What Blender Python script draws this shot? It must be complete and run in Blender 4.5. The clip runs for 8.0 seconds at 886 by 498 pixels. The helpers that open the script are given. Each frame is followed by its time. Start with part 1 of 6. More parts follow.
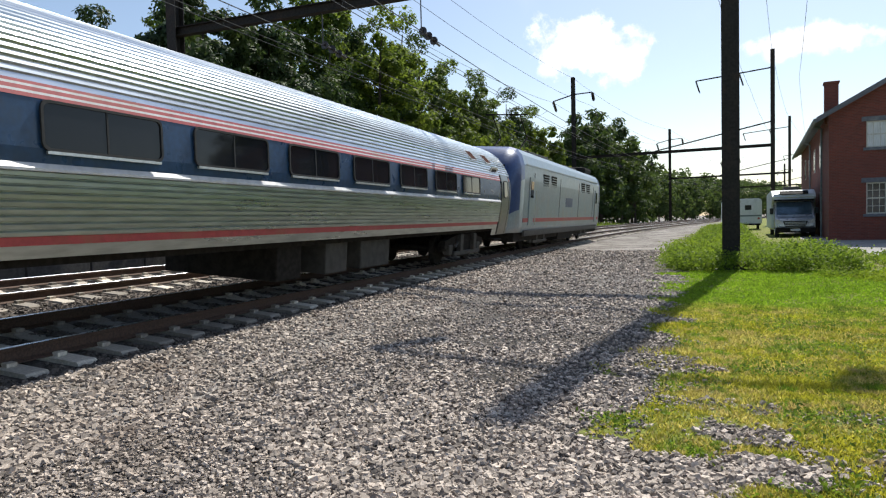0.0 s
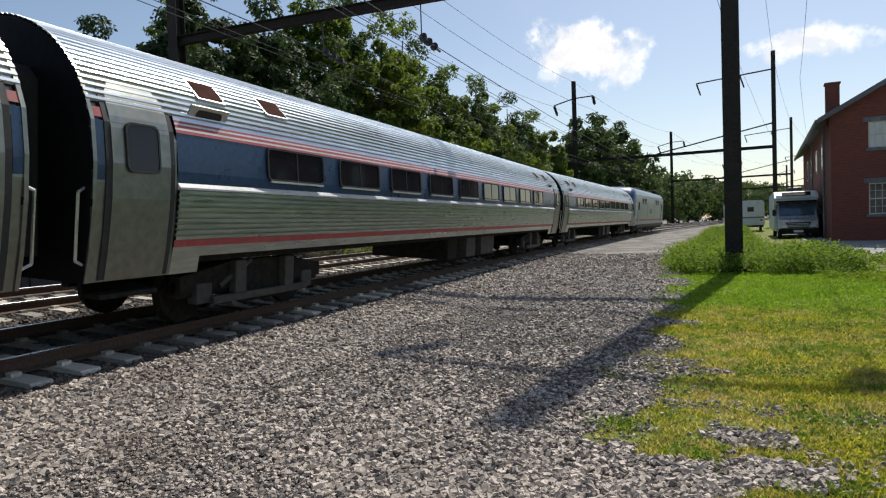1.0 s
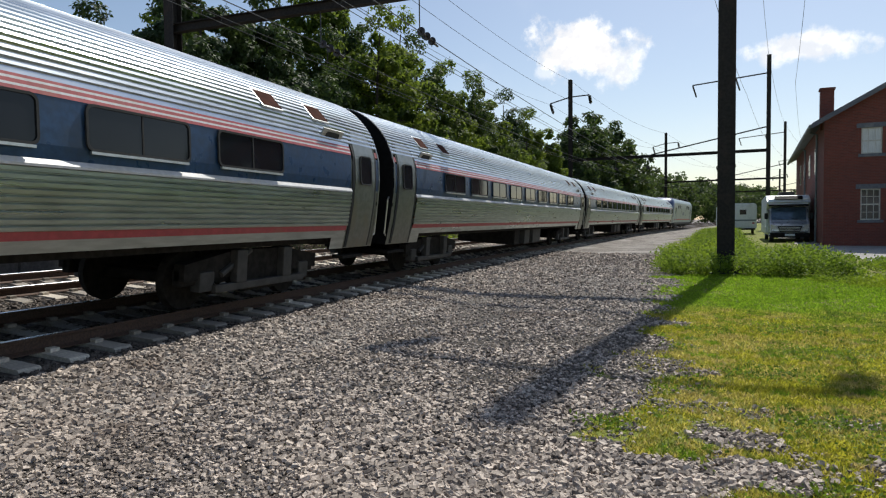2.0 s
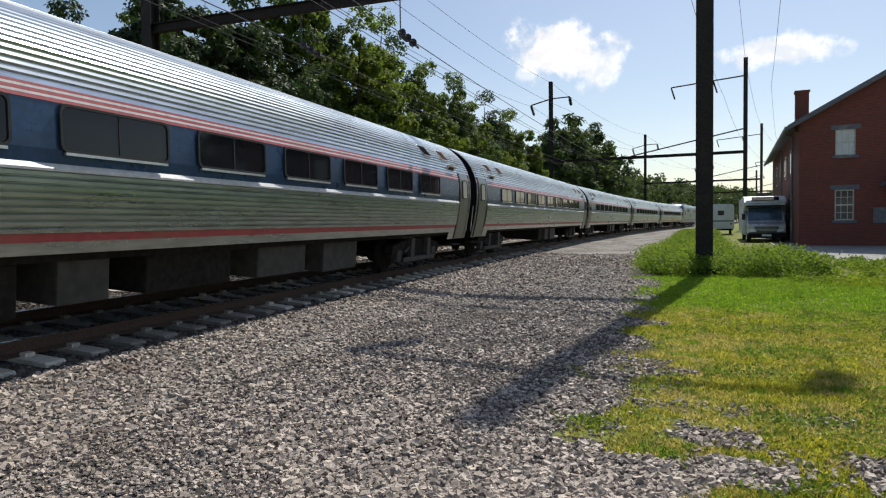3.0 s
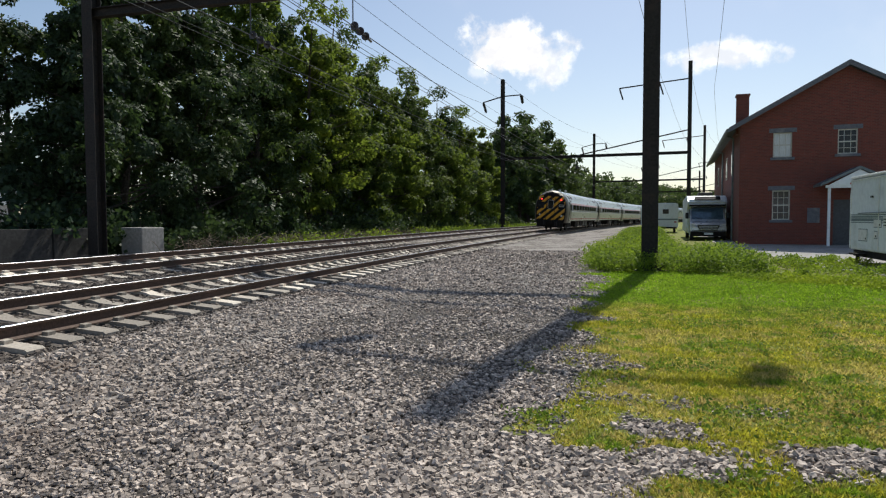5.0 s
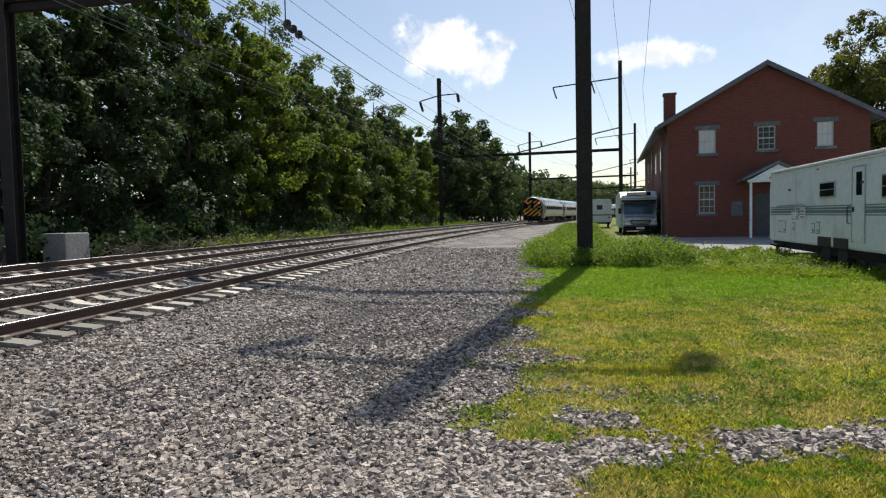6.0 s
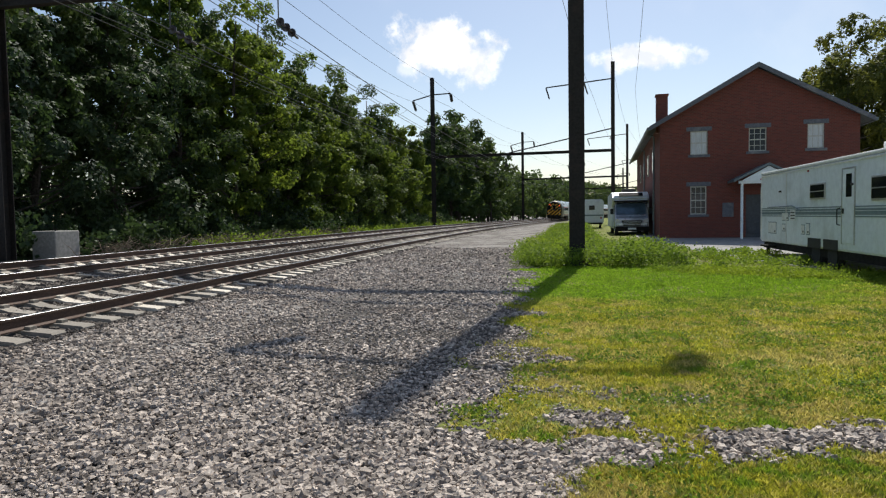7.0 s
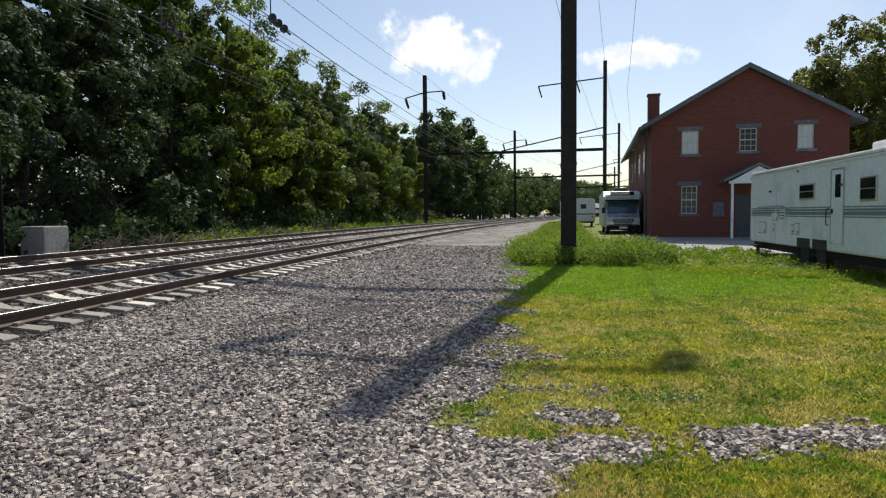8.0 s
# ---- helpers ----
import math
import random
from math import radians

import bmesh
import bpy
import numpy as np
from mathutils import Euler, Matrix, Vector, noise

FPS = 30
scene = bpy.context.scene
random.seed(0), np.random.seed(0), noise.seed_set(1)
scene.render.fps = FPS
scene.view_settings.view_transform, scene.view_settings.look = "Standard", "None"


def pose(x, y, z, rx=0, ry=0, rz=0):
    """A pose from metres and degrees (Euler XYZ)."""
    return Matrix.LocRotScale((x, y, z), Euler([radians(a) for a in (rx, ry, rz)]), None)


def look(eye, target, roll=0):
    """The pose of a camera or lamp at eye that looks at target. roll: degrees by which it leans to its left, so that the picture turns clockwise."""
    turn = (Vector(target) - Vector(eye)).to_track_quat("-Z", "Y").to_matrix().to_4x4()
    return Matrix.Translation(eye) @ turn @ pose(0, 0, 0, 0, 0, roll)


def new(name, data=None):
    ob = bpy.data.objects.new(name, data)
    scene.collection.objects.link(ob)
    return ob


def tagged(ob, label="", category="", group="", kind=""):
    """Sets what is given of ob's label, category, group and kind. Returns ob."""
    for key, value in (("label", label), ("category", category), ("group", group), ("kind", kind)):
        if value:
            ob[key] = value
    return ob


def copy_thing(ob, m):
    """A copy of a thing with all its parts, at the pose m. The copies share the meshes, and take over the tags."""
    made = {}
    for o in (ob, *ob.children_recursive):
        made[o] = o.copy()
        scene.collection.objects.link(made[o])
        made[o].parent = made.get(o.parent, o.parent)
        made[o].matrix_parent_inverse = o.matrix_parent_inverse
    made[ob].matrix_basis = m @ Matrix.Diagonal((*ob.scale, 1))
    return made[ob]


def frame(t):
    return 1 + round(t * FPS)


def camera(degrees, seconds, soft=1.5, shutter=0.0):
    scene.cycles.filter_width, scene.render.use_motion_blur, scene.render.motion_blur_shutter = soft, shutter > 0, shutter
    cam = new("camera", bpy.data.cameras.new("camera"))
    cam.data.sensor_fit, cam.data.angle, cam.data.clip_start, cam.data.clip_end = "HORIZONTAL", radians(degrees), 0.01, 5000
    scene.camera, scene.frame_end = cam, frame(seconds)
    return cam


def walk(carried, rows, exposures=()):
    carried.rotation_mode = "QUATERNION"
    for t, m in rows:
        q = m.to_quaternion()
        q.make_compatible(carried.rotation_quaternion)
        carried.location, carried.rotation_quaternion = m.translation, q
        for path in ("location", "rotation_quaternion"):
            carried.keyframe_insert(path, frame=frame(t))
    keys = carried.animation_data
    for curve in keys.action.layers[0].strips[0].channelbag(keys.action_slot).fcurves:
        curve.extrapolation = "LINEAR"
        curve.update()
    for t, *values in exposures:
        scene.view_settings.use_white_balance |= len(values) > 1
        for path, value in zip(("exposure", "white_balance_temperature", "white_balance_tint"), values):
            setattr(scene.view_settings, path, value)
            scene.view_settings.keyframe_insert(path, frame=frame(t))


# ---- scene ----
cam = camera(68.5, 8.0, 1.2)
EYE = 1.66
# seconds, then the camera's turn in degrees; it is held in one place
ROWS = [
    (0.0, 87.56, 1.37, -0.00), (0.5, 87.99, 1.74, -0.27), (1.0, 88.02, 2.00, 0.20), (1.5, 87.58, 1.04, 0.42),
    (3.0, 87.71, 0.77, -1.99), (3.5, 87.73, 1.06, -2.26), (4.0, 87.67, 0.95, -2.79), (4.5, 87.57, 0.80, -4.30),
    (5.0, 87.30, 0.17, -6.23), (5.2, 87.28, 0.43, -8.01), (6.3, 87.12, 1.40, -11.90), (6.5, 87.12, 1.48, -12.04), (7.0, 87.10, 0.91, -12.23),
    (7.5, 87.33, 0.84, -12.42), (8.0, 86.90, 0.55, -12.94),
]
walk(cam, [(t, pose(0, 0, EYE, rx, ry, rz)) for t, rx, ry, rz in ROWS], [(0.0, 0.38), (0.4, 0.06), (0.9, 0.0), (4.5, 0.0), (6.5, 0.06), (8.0, 0.06)])

# ---- light ----
SUN_AZ, SUN_EL = 29.9, 51.9
sun = new("sun", bpy.data.lights.new("sun", "SUN"))
sun.data.energy, sun.data.angle, sun.data.color = 4.4, radians(0.5), (1.0, 0.97, 0.88)
sun_way = Vector((math.sin(radians(SUN_AZ)) * math.cos(radians(SUN_EL)), math.cos(radians(SUN_AZ)) * math.cos(radians(SUN_EL)), math.sin(radians(SUN_EL))))
sun.matrix_basis = look(sun_way * 60, (0, 0, 0))


class Nodes:
    """Short way to build a node tree."""
    def __init__(self, tree):
        self.tree = tree
        tree.nodes.clear()

    def add(self, kind, ins=(), **props):
        node = self.tree.nodes.new(kind)
        for key, value in props.items():
            setattr(node, key, value)
        for key, value in dict(ins).items():
            if isinstance(value, bpy.types.NodeSocket):
                self.tree.links.new(value, node.inputs[key])
            else:
                node.inputs[key].default_value = value
        return node

    def math(self, op, a, b=0.0, c=0.0, clamp=False):
        return self.add("ShaderNodeMath", {0: a, 1: b, 2: c}, operation=op, use_clamp=clamp).outputs[0]

    def ramp(self, value, lo, hi, smooth=True):
        return self.add("ShaderNodeMapRange", {"Value": value, "From Min": lo, "From Max": hi}, interpolation_type="SMOOTHSTEP" if smooth else "LINEAR").outputs[0]

    def noise(self, vec, scale, detail=3.0, rough=0.55):
        return self.add("ShaderNodeTexNoise", {"Vector": vec, "Scale": scale, "Detail": detail, "Roughness": rough}).outputs["Fac"]

    def mix(self, fac, a, b, blend="MIX"):
        node = self.add("ShaderNodeMix", data_type="RGBA", blend_type=blend)
        for sock, value in ((node.inputs[0], fac), (node.inputs[6], a), (node.inputs[7], b)):
            if isinstance(value, bpy.types.NodeSocket):
                self.tree.links.new(value, sock)
            else:
                sock.default_value = value if isinstance(value, (int, float)) else (*value[:3], 1.0)
        return node.outputs[2]


def build_world():
    world = bpy.data.worlds.new("sky")
    scene.world = world
    world.use_nodes = True
    n = Nodes(world.node_tree)
    way = n.add("ShaderNodeTexCoord").outputs["Generated"]
    sky = n.add("ShaderNodeTexSky", sky_type="NISHITA", sun_disc=False, sun_elevation=radians(SUN_EL), sun_rotation=radians(SUN_AZ), air_density=1.0, dust_density=0.9, ozone_density=0.4).outputs[0]
    total = None
    # azimuth, elevation, half width and half height in degrees, thickness
    for az, el, wide, high, thick in ((12.3, 14.2, 4.3, 2.5, 1.0), (15.2, 13.0, 2.2, 2.2, 0.7), (9.3, 12.6, 1.0, 0.9, 0.4), (29.2, 12.7, 4.0, 1.25, 0.75), (-29.5, 6.0, 3.5, 2.2, 0.8), (-38, 8.0, 7, 3, 0.8), (62, 16, 9, 3, 0.8)):
        a, e = radians(az), radians(el)
        mid = Vector((math.sin(a) * math.cos(e), math.cos(a) * math.cos(e), math.sin(e)))
        right = Vector((math.cos(a), -math.sin(a), 0))
        up = right.cross(mid)
        d1 = n.add("ShaderNodeVectorMath", {0: way, 1: right}, operation="DOT_PRODUCT").outputs["Value"]
        d2 = n.add("ShaderNodeVectorMath", {0: way, 1: up}, operation="DOT_PRODUCT").outputs["Value"]
        d3 = n.add("ShaderNodeVectorMath", {0: way, 1: mid}, operation="DOT_PRODUCT").outputs["Value"]
        x = n.math("DIVIDE", d1, math.sin(radians(wide)))
        y = n.math("DIVIDE", d2, math.sin(radians(high)))
        r = n.math("SQRT", n.math("ADD", n.math("MULTIPLY", x, x), n.math("MULTIPLY", y, y)))
        rough = n.math("MULTIPLY", n.math("SUBTRACT", n.noise(way, 26.0, 6.0, 0.62), 0.5), 2.1)
        fac = n.math("MULTIPLY", n.ramp(n.math("ADD", r, rough), 1.15, 0.55), thick)
        fac = n.math("MULTIPLY", fac, n.math("GREATER_THAN", d3, 0.0))
        total = fac if total is None else n.math("MAXIMUM", total, fac)
    shade = n.mix(n.ramp(n.noise(way, 34.0, 4.0), 0.42, 0.62), (8.6, 8.6, 8.8), (11.5, 11.3, 11.0))
    haze = n.math("MULTIPLY", n.ramp(n.noise(way, 5.0, 5.0), 0.5, 0.8), 0.18)
    col = n.mix(haze, sky, (9.0, 9.2, 9.6))
    col = n.mix(total, col, shade)
    bg = n.add("ShaderNodeBackground", {"Color": col, "Strength": 0.112})
    out = n.add("ShaderNodeOutputWorld")
    world.node_tree.links.new(bg.outputs[0], out.inputs[0])


build_world()


# ---- materials ----
def material(name, base, rough=0.6, metal=0.0, grain=30.0, vary=0.25, bump=0.0, stain=None, stain_scale=1.2, stain_lo=0.5, stain_hi=0.7, glow=None, per=None, spec=0.5, stretch=(1, 1, 1), bump_scale=None, rough_vary=0.1):
    m = bpy.data.materials.new(name)
    m.use_nodes = True
    n = Nodes(m.node_tree)
    vec = n.add("ShaderNodeTexCoord").outputs["Object"]
    if stretch != (1, 1, 1):
        vec = n.add("ShaderNodeVectorMath", {0: vec, 1: stretch}, operation="MULTIPLY").outputs[0]
    fine = n.noise(vec, grain, 5.0)
    dark = tuple(c * (1 - vary) for c in base)
    lite = tuple(min(1, c * (1 + vary)) for c in base)
    col = n.mix(n.ramp(fine, 0.3, 0.7), dark, lite)
    if per:
        rnd = n.add("ShaderNodeNewGeometry").outputs["Random Per Island"] if per == "island" else n.add("ShaderNodeObjectInfo").outputs["Random"]
        col = n.mix(1.0, col, n.mix(rnd, (0.3, 0.29, 0.285), (1.5, 1.49, 1.46)), "MULTIPLY")
    if stain:
        col = n.mix(n.ramp(n.noise(vec, stain_scale, 5.0, 0.65), stain_lo, stain_hi), col, stain)
    ro = n.math("ADD", n.math("MULTIPLY", n.math("SUBTRACT", n.noise(vec, grain * 0.3, 3.0), 0.5), rough_vary * 2), rough, clamp=True)
    ins = {"Base Color": col, "Roughness": ro, "Metallic": metal, "Specular IOR Level": spec}
    b = n.add("ShaderNodeBsdfPrincipled", ins)
    if bump:
        bm = n.add("ShaderNodeBump", {"Height": n.noise(vec, bump_scale or grain * 1.5, 4.0), "Strength": 0.6, "Distance": bump})
        m.node_tree.links.new(bm.outputs[0], b.inputs["Normal"])
    if glow:
        b.inputs["Emission Color"].default_value = (*glow[:3], 1)
        b.inputs["Emission Strength"].default_value = glow[3]
    out = n.add("ShaderNodeOutputMaterial")
    m.node_tree.links.new(b.outputs[0], out.inputs[0])
    return m


def leaf_material(name, dark, lite, through_colour, thin=0.3, gloss=0.2):
    m = bpy.data.materials.new(name)
    m.use_nodes = True
    n = Nodes(m.node_tree)
    rnd = n.add("ShaderNodeNewGeometry").outputs["Random Per Island"]
    tree = n.add("ShaderNodeObjectInfo").outputs["Random"]
    vec = n.add("ShaderNodeTexCoord").outputs["Object"]
    col = n.mix(rnd, dark, lite)
    col = n.mix(n.ramp(n.noise(vec, 0.3, 3.0), 0.5, 0.72), col, tuple(c * k for c, k in zip(lite, (1.5, 1.25, 0.7))))
    col = n.mix(1.0, col, n.mix(tree, (0.7, 0.78, 0.95), (1.4, 1.25, 0.95)), "MULTIPLY")
    b = n.add("ShaderNodeBsdfPrincipled", {"Base Color": col, "Roughness": 0.6, "Specular IOR Level": gloss})
    t = n.add("ShaderNodeBsdfTranslucent", {"Color": n.mix(0.5, col, through_colour)})
    mix = n.add("ShaderNodeMixShader", {0: thin, 1: b.outputs[0], 2: t.outputs[0]})
    out = n.add("ShaderNodeOutputMaterial")
    m.node_tree.links.new(mix.outputs[0], out.inputs[0])
    return m


def glass_material(name, tint, rough=0.05):
    m = bpy.data.materials.new(name)
    m.use_nodes = True
    n = Nodes(m.node_tree)
    vec = n.add("ShaderNodeTexCoord").outputs["Object"]
    col = n.mix(n.noise(vec, 1.5, 2.0), tint, tuple(c * 1.5 for c in tint))
    b = n.add("ShaderNodeBsdfPrincipled", {"Base Color": col, "Roughness": rough, "Specular IOR Level": 0.3})
    out = n.add("ShaderNodeOutputMaterial")
    m.node_tree.links.new(b.outputs[0], out.inputs[0])
    return m


STEEL = material("stainless_steel", (0.50, 0.55, 0.60), 0.3, 0.95, 14, 0.12, stain=(0.34, 0.36, 0.36), stain_scale=0.7, stain_lo=0.5, stain_hi=0.8, stretch=(1, 0.12, 1))
STEEL_LOW = material("dusty_steel", (0.47, 0.51, 0.49), 0.3, 0.9, 14, 0.15, stain=(0.36, 0.38, 0.33), stain_scale=0.8, stain_lo=0.5, stain_hi=0.85, stretch=(1, 0.15, 1))
DOOR_STEEL = material("door_steel", (0.235, 0.245, 0.225), 0.4, 0.9, 9, 0.12, stain=(0.25, 0.24, 0.2), stain_scale=1.5)
BLUE = material("blue_paint", (0.02, 0.055, 0.125), 0.3, 0.1, 12, 0.2, stain=(0.03, 0.05, 0.085), stain_scale=0.9)
RED = material("red_stripe", (0.36, 0.06, 0.065), 0.45, 0.0, 12, 0.15, stain=(0.32, 0.09, 0.07))
WHITE = material("white_stripe", (0.58, 0.57, 0.58), 0.45, 0.0, 12, 0.1, stain=(0.5, 0.48, 0.44))
BLACK = material("black_rubber", (0.02, 0.02, 0.02), 0.7, 0, 20, 0.3)
UNDER = material("underframe", (0.018, 0.016, 0.014), 0.85, 0, 9, 0.4, bump=0.004, spec=0.15)
UNDER_GREY = material("equipment_box", (0.042, 0.04, 0.036), 0.7, 0, 6, 0.3)
WIN = glass_material("coach_glass", (0.012, 0.013, 0.016))
BLACKGLASS = material("windscreen_glass", (0.006, 0.007, 0.01), 0.25, 0, 6, 0.2, spec=0.15)
FRAME = material("window_trim", (0.55, 0.55, 0.53), 0.35, 0.8, 20, 0.1)
YELLOW = material("yellow_paint", (0.66, 0.33, 0.012), 0.55, 0, 12, 0.15, stain=(0.38, 0.2, 0.03))
CAB_STEEL = material("grimy_steel", (0.15, 0.145, 0.125), 0.5, 0.7, 7, 0.2, stain=(0.08, 0.07, 0.055), stain_scale=1.1, stain_lo=0.42, stain_hi=0.7)
HATCH_BROWN = material("brown_hatch", (0.06, 0.024, 0.018), 0.95, 0, 10, 0.25, spec=0.05)
CABBLACK = material("black_paint", (0.008, 0.008, 0.009), 0.6, 0, 10, 0.3, spec=0.15)
LOCO_SILVER = material("locomotive_silver", (0.27, 0.33, 0.37), 0.36, 0.4, 10, 0.1, stain=(0.3, 0.31, 0.31))
LOCO_BLUE = material("locomotive_blue", (0.03, 0.06, 0.16), 0.35, 0.1, 10, 0.15)
MARKER = material("marker_light", (0.6, 0.02, 0.02), 0.3, glow=(1, 0.03, 0.04, 5.0))
LAMP_OFF = material("lamp_glass", (0.6, 0.6, 0.58), 0.15)
CONCRETE = material("tie_concrete", (0.5, 0.45, 0.385), 0.9, 0, 30, 0.2, 0.004, stain=(0.36, 0.31, 0.26), stain_scale=3.0, stain_lo=0.55, stain_hi=0.8, per="object")
RAIL_SIDE = material("rusty_rail", (0.085, 0.05, 0.035), 0.75, 0.2, 40, 0.35, 0.001)
RAIL_TOP = material("polished_rail", (0.55, 0.55, 0.55), 0.28, 1.0, 30, 0.1)
POLE_STEEL = material("weathered_pole", (0.02, 0.016, 0.014), 0.8, 0.1, 12, 0.4, stain=(0.04, 0.025, 0.02), stain_scale=1.5)
WIRE = material("wire", (0.10, 0.10, 0.10), 0.6, 0.5, 20, 0.2)
INSUL = material("insulator", (0.04, 0.03, 0.028), 0.3, 0, 20, 0.2)
BARK = material("bark", (0.07, 0.055, 0.042), 0.9, 0, 12, 0.4, 0.02)
SLATE = material("roof_edge", (0.13, 0.16, 0.17), 0.6, 0, 10, 0.25, stain=(0.2, 0.23, 0.24))
STONE_TRIM = material("painted_lintel", (0.12, 0.125, 0.145), 0.7, 0, 14, 0.2, stain=(0.22, 0.22, 0.22))
CURTAIN = material("curtain", (0.62, 0.63, 0.62), 0.85, 0, 6, 0.12, stretch=(8, 8, 0.5))
SASH = material("sash_paint", (0.52, 0.50, 0.44), 0.6, 0, 14, 0.15)
DARK_DOOR = material("door_paint", (0.05, 0.055, 0.065), 0.5, 0, 8, 0.2)
RV_SKIN = material("trailer_skin", (0.77, 0.82, 0.84), 0.42, 0, 6, 0.06, stain=(0.62, 0.66, 0.66), stain_scale=0.9)
MOTOR_SILVER = material("motorhome_silver", (0.5, 0.52, 0.54), 0.3, 0.5, 8, 0.08, stain=(0.4, 0.41, 0.42))
# pale blue base stands in for sky mirrored in the glass
SCREEN = material("pale_windscreen", (0.10, 0.15, 0.19), 0.08, 0.25, 3, 0.25, spec=0.8)
RV_STRIPE = material("trailer_stripe", (0.17, 0.225, 0.245), 0.5, 0, 8, 0.15)
RV_ROOF = material("trailer_roof", (0.75, 0.75, 0.72), 0.6, 0, 6, 0.1)
CHROME = material("chrome", (0.7, 0.7, 0.7), 0.15, 1.0, 8, 0.05)
TYRE = material("tyre", (0.022, 0.022, 0.022), 0.85, 0, 20, 0.3)
ASPHALT = material("asphalt", (0.30, 0.29, 0.27), 0.9, 0, 60, 0.25, 0.004, stain=(0.2, 0.19, 0.17))
# near-black base carries the shade that the trackside wall stands in
WALL_CONC = material("old_shaded_concrete", (0.045, 0.043, 0.04), 0.9, 0, 8, 0.3, 0.01, stain=(0.03, 0.028, 0.025), stain_scale=1.5)
BLOCK_CONC = material("pale_concrete", (0.3, 0.29, 0.27), 0.9, 0, 8, 0.2, 0.01, stain=(0.26, 0.25, 0.23))
CABLE = material("cable_sheath", (0.02, 0.02, 0.022), 0.7, 0, 20, 0.3)
HOUSE_WHITE = material("house_siding", (0.7, 0.7, 0.68), 0.7, 0, 4, 0.1)
LEAF = leaf_material("leaves", (0.036, 0.072, 0.016), (0.11, 0.165, 0.034), (0.32, 0.42, 0.05), 0.5)
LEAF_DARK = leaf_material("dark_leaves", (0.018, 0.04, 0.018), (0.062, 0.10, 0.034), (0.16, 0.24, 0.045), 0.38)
# leaf colour with the deep shade of the near wood put into it
LEAF_SHADE = leaf_material("glossy_shade_toned_leaves", (0.016, 0.034, 0.017), (0.05, 0.085, 0.036), (0.1, 0.17, 0.04), 0.3, 0.3)
LEAF_FAR = leaf_material("far_leaves", (0.028, 0.056, 0.024), (0.08, 0.12, 0.04), (0.2, 0.28, 0.055), 0.4)
LEAF_GOLD = leaf_material("turning_leaves", (0.05, 0.07, 0.018), (0.13, 0.14, 0.03), (0.25, 0.26, 0.04), 0.4)
WEED = leaf_material("weed_leaves", (0.045, 0.10, 0.014), (0.17, 0.26, 0.03), (0.36, 0.50, 0.05), 0.45)


def grass_material():
    m = bpy.data.materials.new("mown_grass")
    m.use_nodes = True
    n = Nodes(m.node_tree)
    rnd = n.add("ShaderNodeNewGeometry").outputs["Random Per Island"]
    at = n.add("ShaderNodeNewGeometry").outputs["Position"]
    dist = n.add("ShaderNodeVectorMath", {0: at, 1: (8.5, 16.0, 0.0)}, operation="DISTANCE").outputs["Value"]
    green = n.mix(rnd, (0.11, 0.21, 0.016), (0.25, 0.37, 0.034))
    olive = n.mix(rnd, (0.20, 0.21, 0.025), (0.44, 0.40, 0.055))
    straw = n.mix(rnd, (0.30, 0.25, 0.08), (0.52, 0.43, 0.19))
    wob = n.math("MULTIPLY", n.math("SUBTRACT", n.noise(at, 0.7, 4.0), 0.5), 6.0)
    col = n.mix(n.ramp(n.math("ADD", dist, wob), 4.5, 7.5), green, olive)
    dry = n.math("MULTIPLY", n.ramp(n.math("ADD", n.noise(at, 0.9, 5.0, 0.65), n.math("MULTIPLY", rnd, 0.12)), 0.5, 0.68), n.ramp(n.math("ADD", dist, wob), 4.0, 8.0))
    col = n.mix(dry, col, straw)
    tuft = n.math("ADD", n.noise(at, 2.3, 5.0, 0.7), n.math("MULTIPLY", rnd, 0.08))
    col = n.mix(n.math("MULTIPLY", n.ramp(tuft, 0.56, 0.68), n.ramp(n.math("ADD", dist, wob), 3.5, 7.0)), col, n.mix(rnd, (0.30, 0.25, 0.11), (0.42, 0.33, 0.17)))
    col = n.mix(n.ramp(n.noise(at, 1.6, 5.0, 0.7), 0.55, 0.64), col, n.mix(rnd, (0.09, 0.17, 0.015), (0.21, 0.30, 0.03)))
    col = n.mix(n.math("MULTIPLY", n.ramp(n.noise(at, 4.5, 4.0), 0.5, 0.66), 0.75), col, n.mix(rnd, (0.07, 0.13, 0.015), (0.15, 0.22, 0.03)))
    b = n.add("ShaderNodeBsdfPrincipled", {"Base Color": col, "Roughness": 0.6, "Specular IOR Level": 0.25})
    t = n.add("ShaderNodeBsdfTranslucent", {"Color": n.mix(1.0, col, (1.6, 1.6, 1.1), "MULTIPLY")})
    mix = n.add("ShaderNodeMixShader", {0: 0.5, 1: b.outputs[0], 2: t.outputs[0]})
    out = n.add("ShaderNodeOutputMaterial")
    m.node_tree.links.new(mix.outputs[0], out.inputs[0])
    return m


GRASS = grass_material()
DRY = material("dry_twigs", (0.20, 0.16, 0.115), 0.9, 0, 10, 0.3, per="island")


# ---- building helpers ----
def mesh_from(name, verts, faces, mat, smooth=False):
    me = bpy.data.meshes.new(name)
    me.from_pydata([tuple(v) for v in verts], [], [tuple(f) for f in faces])
    me.materials.append(mat)
    if smooth:
        me.shade_smooth()
    me.update()
    return me


def bm_mesh(name, bm, mat, smooth=False):
    me = bpy.data.meshes.new(name)
    bmesh.ops.recalc_face_normals(bm, faces=bm.faces)
    bm.to_mesh(me)
    bm.free()
    me.materials.append(mat)
    if smooth:
        me.shade_smooth()
    return me


